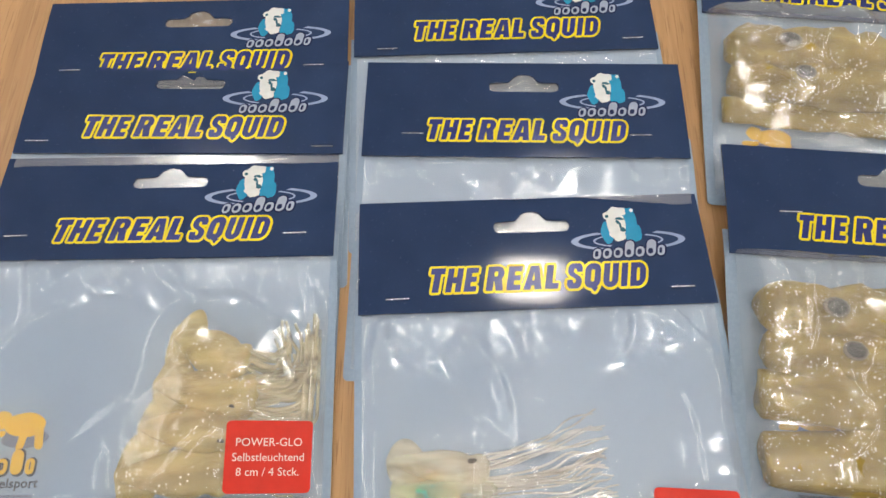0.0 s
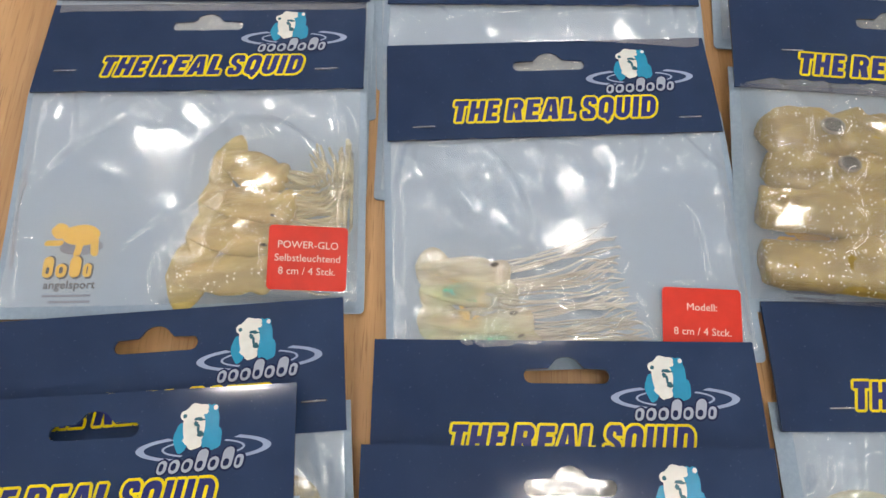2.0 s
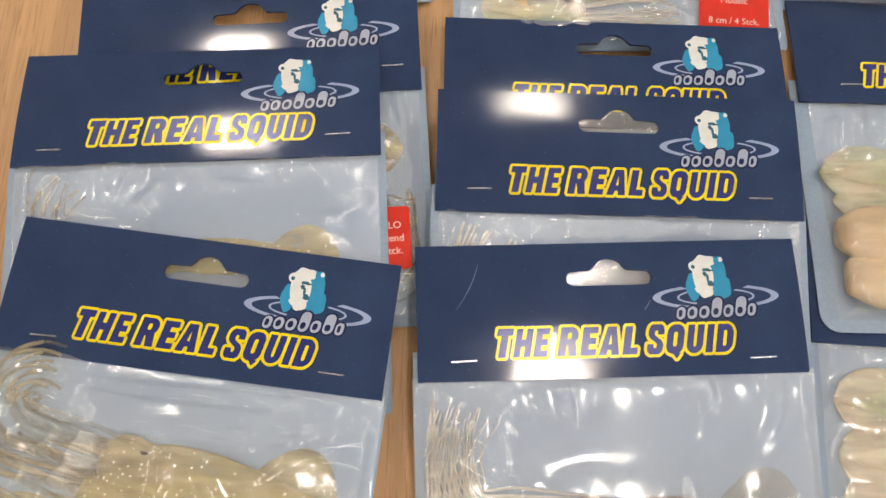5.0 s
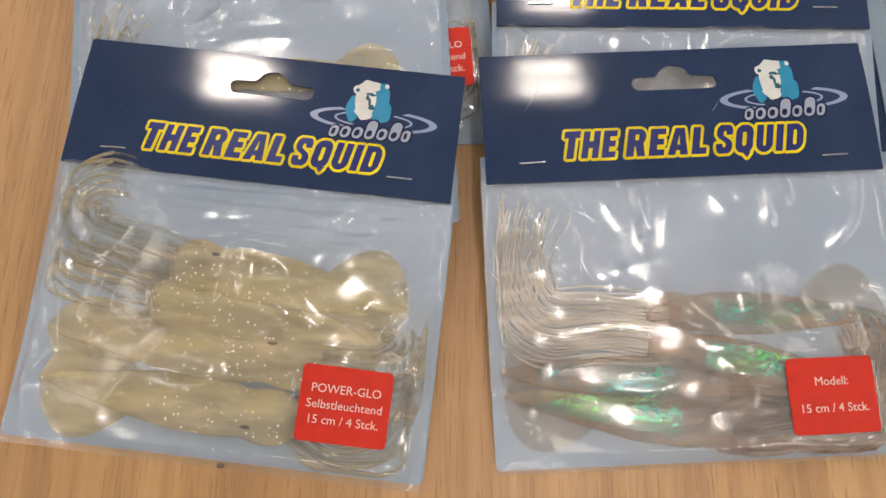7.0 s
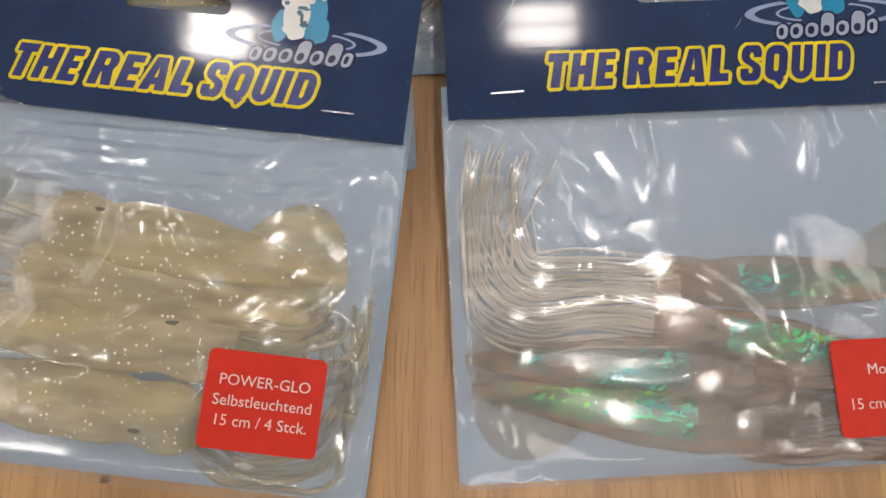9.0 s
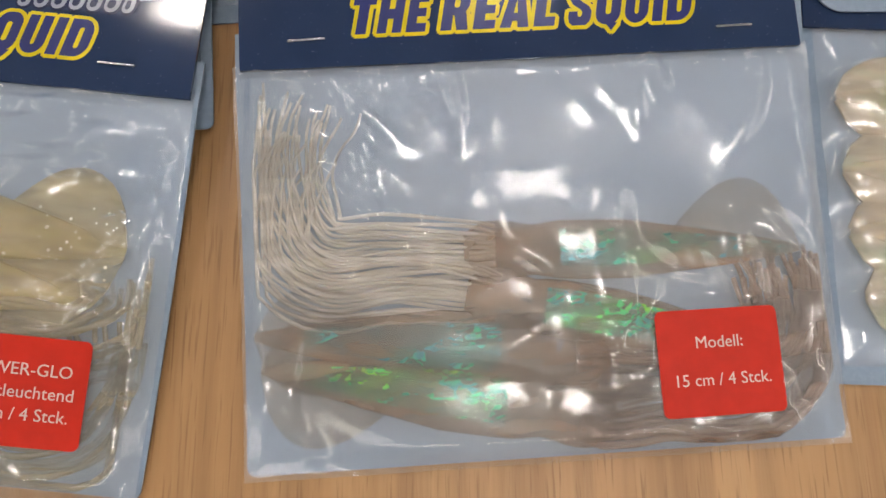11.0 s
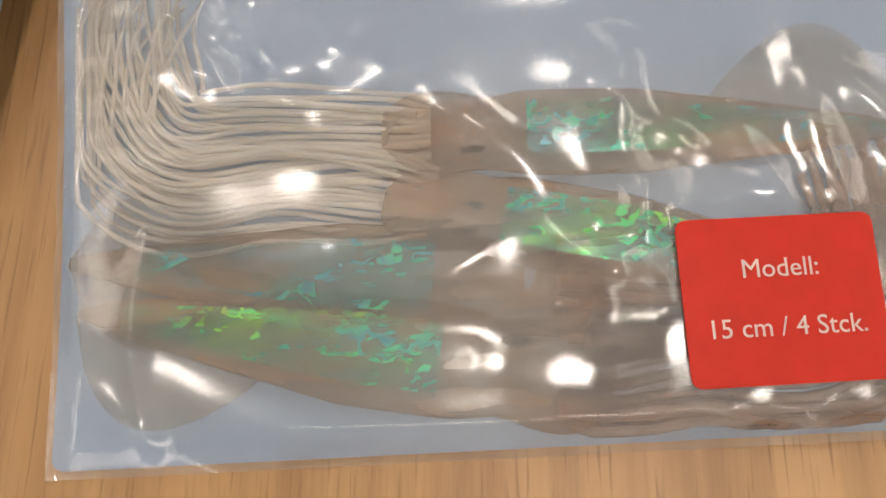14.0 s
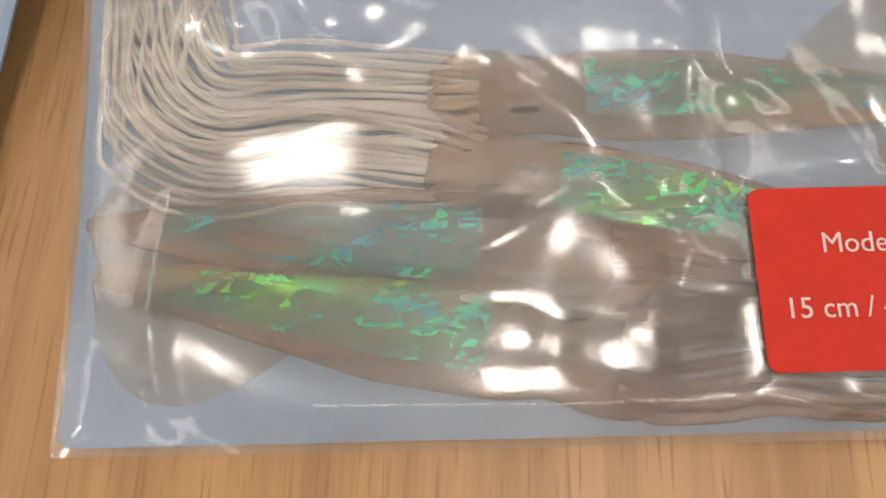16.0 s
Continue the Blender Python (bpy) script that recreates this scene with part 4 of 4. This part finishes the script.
build_package(
    "bag of large gold squid lures, navy header, lying over another", -0.1007, 0.0098, 3.8, 0.0074, 0.0101, 0.0034, 0.0016, seed=15, cover=0.0615, puff=0.006, swell=0.020, mark=False, neck=False, staples=((-44, 33.5, 0), (42, 31.5, 2)), folds=30, sag=0.0006,
    lures=[
        squid((42, 69), (-14, 66), 5.5, MILK, MILKTENT, [(-28, 66), (-40, 62), (-43, 52), (-37, 42)], n=14, thick=0.22, fin=1.6),
        squid((-46, 90), (10, 88), 6, MILK, MILK, thick=0.22),
    ])
build_package(
    "bag of four large gold squid lures, navy header, red sticker", -0.0905, -0.0530, -6.1, 0.0098, 0.0086, 0.0010, 0.0002, ripple=0.6, seed=16, pleats=(43, 46.5, 49, 52, 54.5), mark=False, neck=False, staples=((-41, 33, 2), (40, 33, 0)), folds=16, blen=0.1130, flen=0.1148, fw=0.0556,
    sticker=(34.2, 95.8, 23.4, 19.4, 0, GLO15),
    lures=[
        squid((47, 69), (-18, 63), 7.6, MILK, MILKTENT, [(-32, 60), (-44, 57), (-47, 49), (-40, 43), (-31, 45)], n=15, strand=0.75, thick=0.40, fin=1.7, eyes=(1,), eye_r=0.5, eye_long=3.4),
        squid((40, 79), (-22, 73), 7.6, MILK, MILKTENT, [(-34, 71), (-47, 67), (-52, 58)], n=13, strand=0.75, thick=0.40, fin=1.3, eyes=(1,), eye_r=0.5, eye_long=3.4),
        squid((-49, 84), (26, 86), 7.6, MILK, MILKTENT, [(40, 86), (49, 80), (48, 70)], n=15, strand=0.75, thick=0.40, fin=1.1, eyes=(-1,), eye_r=0.5, eye_long=3.4),
        squid((-48, 97), (22, 101), 7.4, MILK, MILKTENT, [(33, 106), (45, 103), (50, 90), (49, 80)], n=15, strand=0.75, thick=0.40, fin=1.7, eyes=(1,), eye_r=0.5, eye_long=3.4),
    ])

build_package(EMPTYISH, 0.0225, 0.2310, 2.5, 0.0006, 0.0010, 0.0004, mark=False, seed=21, cover=0.044, staples=((-43, 36, 1), (46, 34, 1)))
build_package(EMPTYISH, 0.0295, 0.1870, -0.6, 0.0018, 0.0026, 0.0007, 0.002, mark=False, seed=22, cover=0.0530, puff=0.004, staples=((-38, 30, 0), (39, 30, 0)), folds=18)
build_package(
    "bag of small clear squid lures, navy header, red sticker", 0.0294, 0.1335, 2.6, 0.0014, 0.0036, 0.0012, puff=0.0040, swell=0.020, seed=23, staples=((-43, 34, 1), (45, 33, 0)), folds=14,
    sticker=(37.8, 101.5, 23.4, 19.4, -5, MOD8),
    lures=[
        squid((-47, 81), (-18, 85), 4.6, SMALLCLEAR, CLEARTENT, [(-2, 82), (8, 79), (18, 77)], n=14, strand=0.4, eyes=(-1,), eye_r=0.8, eye_long=1.8, spread=1.6, thick=0.4),
        squid((-46, 89), (-16, 92), 4.6, SMALLCLEAR, CLEARTENT, [(0, 91), (10, 89), (18, 88)], n=14, foil=(0.25, 0.6), strand=0.4, spread=1.4, thick=0.4),
        squid((-47, 98), (-12, 100), 4.6, SMALLCLEAR, CLEARTENT, [(2, 99), (12, 97), (21, 96)], n=14, strand=0.4, eyes=(-1,), eye_r=0.8, eye_long=1.8, spread=1.3, thick=0.4),
        squid((-45, 106), (-10, 107), 4.6, SMALLCLEAR, CLEARTENT, [(4, 106), (14, 105), (23, 104)], n=14, foil=(0.25, 0.75), strand=0.4, eyes=(-1,), eye_r=0.8, eye_long=1.8, thick=0.4),
    ])
build_package(EMPTYISH, 0.0300, 0.0269, 0.1, 0.0046, 0.0060, 0.0006, mark=False, neck=False, seed=24, cover=0.030, staples=((-43, 31, 0), (43, 31, 0)))
build_package(
    "mostly covered bag of large clear squid lures, navy header", 0.0283, -0.0034, 0.0, 0.0124, 0.0104, 0.0030, 0.0000, seed=25, cover=0.0485, puff=0.004, mark=False, staples=((-42, 31.5, 1), (42, 32, 0)), folds=20, sag=0.0005,
    lures=[squid((46, 74), (-10, 76), 5.5, CLEAR, CLEARTENT, [(-26, 76), (-38, 70), (-42, 56), (-38, 42)], n=18, thick=0.3, strand=0.6, spread=1.6)])
build_package(
    "bag of four large clear squid lures with green foil, red sticker", 0.0228, -0.0508, 3.0, 0.0122, 0.0105, 0.0010, puff=0.0036, swell=0.014, ripple=0.7, seed=46, mark=False, staples=((-42, 33, 2), (42, 34, 1)), folds=11, sag=0.0005,
    scratches=((-37, 5, -44, 19, 0.9), (11.5, 17, 9.5, 20, 0.2)), sticker=(31.7, 98.7, 23.4, 19.4, 0.5, MOD15), flen=0.1150, fw=0.0566,
    lures=[
        squid((51, 78), (-14, 75), 5.8, CLEAR, CLEARTENT, [(-29, 74), (-41, 73), (-46, 63), (-46, 52), (-43, 42)], n=26, thick=0.38, foil=(0.06, 0.74), foil_mat=TEALFOIL, fin=2.2, fin_sides=(1,), strand=0.42, spread=1.5, eyes=(-1,), eye_r=0.5, eye_long=3.6),
        squid((46, 97), (-14, 83), 5.8, CLEAR, CLEARTENT, [(-27, 81), (-41, 81), (-50, 73), (-50, 60), (-44, 50)], n=24, thick=0.38, foil=(0.36, 0.78), fins=False, strand=0.42, spread=1.4, eyes=(0, -1), eye_r=0.65, eye_long=2.6),
        squid((-54, 89), (12, 96), 6.8, CLEAR, PINKTENT, [(20, 97), (36, 98), (46, 93), (47, 84), (47, 76)], n=26, thick=0.38, foil=(0.14, 0.72), foil_mat=TEALFOIL, fin=1.3, strand=0.75, eyes=(-1,), eye_r=0.5, eye_long=3.8),
        squid((-53, 95), (12, 107), 6.8, CLEAR, PINKTENT, [(22, 106), (38, 107), (48, 98), (49, 86), (48, 80)], n=26, thick=0.36, foil=(0.12, 0.72), fin=1.7, strand=0.75, eyes=(-1,), eye_r=0.65, eye_long=3.6),
    ])

THICK = "bag of thick gold glitter squid lures with black eyes"
for x, y, rot, z0, z1, zt, sd in ((0.1531, 0.2429, -4.0, 0.0045, 0.0050, 0.0010, 31), (0.1483, 0.1482, -3.6, 0.0068, 0.0062, 0.0012, 32)):
    build_package(
        THICK, x, y, rot, z0, z1, zt, 0.0, seed=sd, staples=((-35, 23.5, 2), (35, 24, 0)), folds=16, puff=0.003, fw=0.0535,
        lures=[
            squid((40, 60), (-49, 57), 9.4, OLIVE, GOLDTENT, thick=0.72, eyes=(-0.1,), eye_r=2.8, eye_long=1.25, eye_at=0.80, lump=0.32, blunt=0.72, fins=False),
            squid((42, 72), (-48, 69), 8.6, OLIVE, GOLDTENT, thick=0.72, eyes=(-0.1,), eye_r=2.6, eye_long=1.25, eye_at=0.78, lump=0.32, blunt=0.72, fins=False),
            squid((-50, 82 if sd == 32 else 79), (40, 83 if sd == 32 else 80), 10.0 if sd == 32 else 7.0, OLIVE, GOLDTENT, thick=0.66 if sd == 32 else 0.4, lump=0.32, blunt=0.72, fins=False),
        ] + ([squid((-50, 100), (40, 99), 10.5, OLIVE, GOLDTENT, thick=0.60, lump=0.32, blunt=0.72, fins=False)] if sd == 32 else []))
build_package(
    "bag of thick pale and tan squid lures, navy header", 0.1460, 0.0408, 0.3, 0.0008, 0.0018, 0.0032, seed=33, mark=False, staples=((-37, 32, 1), (43, 32, 0)), folds=16, puff=0.003, corner=0.006, fw=0.0520, bw=0.0570,
    lures=[
        squid((-52, 64), (30, 62), 8.0, PALE, PALE, thick=0.5, fin=1.0, lump=0.2),
        squid((-49, 73), (35, 72), 6.5, PALE, PALE, thick=0.5, fin=0.8, lump=0.2),
        squid((60, 86), (-50, 85), 9.5, TAN, TAN, thick=0.5, fins=False, lump=0.25),
        squid((60, 99), (-49, 98), 9.5, TAN, TAN, thick=0.45, fins=False, lump=0.25),
    ])
build_package(
    "bag of pale squid lures, header tucked under another bag", 0.1434, -0.0401, -2.3, 0.0006, 0.0006, 0.0006, seed=34, mark=False, folds=16, puff=0.002, fw=0.0530, neck=False,
    lures=[
        squid((-50, 55), (30, 56), 7.0, PALE, PALE, thick=0.45, foil=(0.2, 0.7)),
        squid((-50, 71), (30, 70), 7.0, PALE, PALE, thick=0.45, foil=(0.2, 0.7)),
        squid((-50, 84), (32, 84), 7.0, PALE, PALE, thick=0.45, foil=(0.2, 0.7)),
        squid((-48, 97), (32, 97), 7.0, PALE, PALE, thick=0.45, foil=(0.2, 0.7)),
    ])

# ---- a crumb on the table ----
bm = bmesh.new()
bmesh.ops.create_icosphere(bm, subdivisions=2, radius=1.0)
for v in bm.verts:
    v.co *= 1 + 0.25 * noise.noise(v.co * 2.0)
    v.co = Vector((v.co.x * 0.0011, v.co.y * 0.0007, v.co.z * 0.0004))
crumb = tagged(part("crumb", bm, make_print("dark_brown_crumb", (0.10, 0.05, 0.02), 0.7)), "small dark brown crumb lying on the table", "crumb")
crumb.location = (-0.0996, -0.1669, 0.0004)
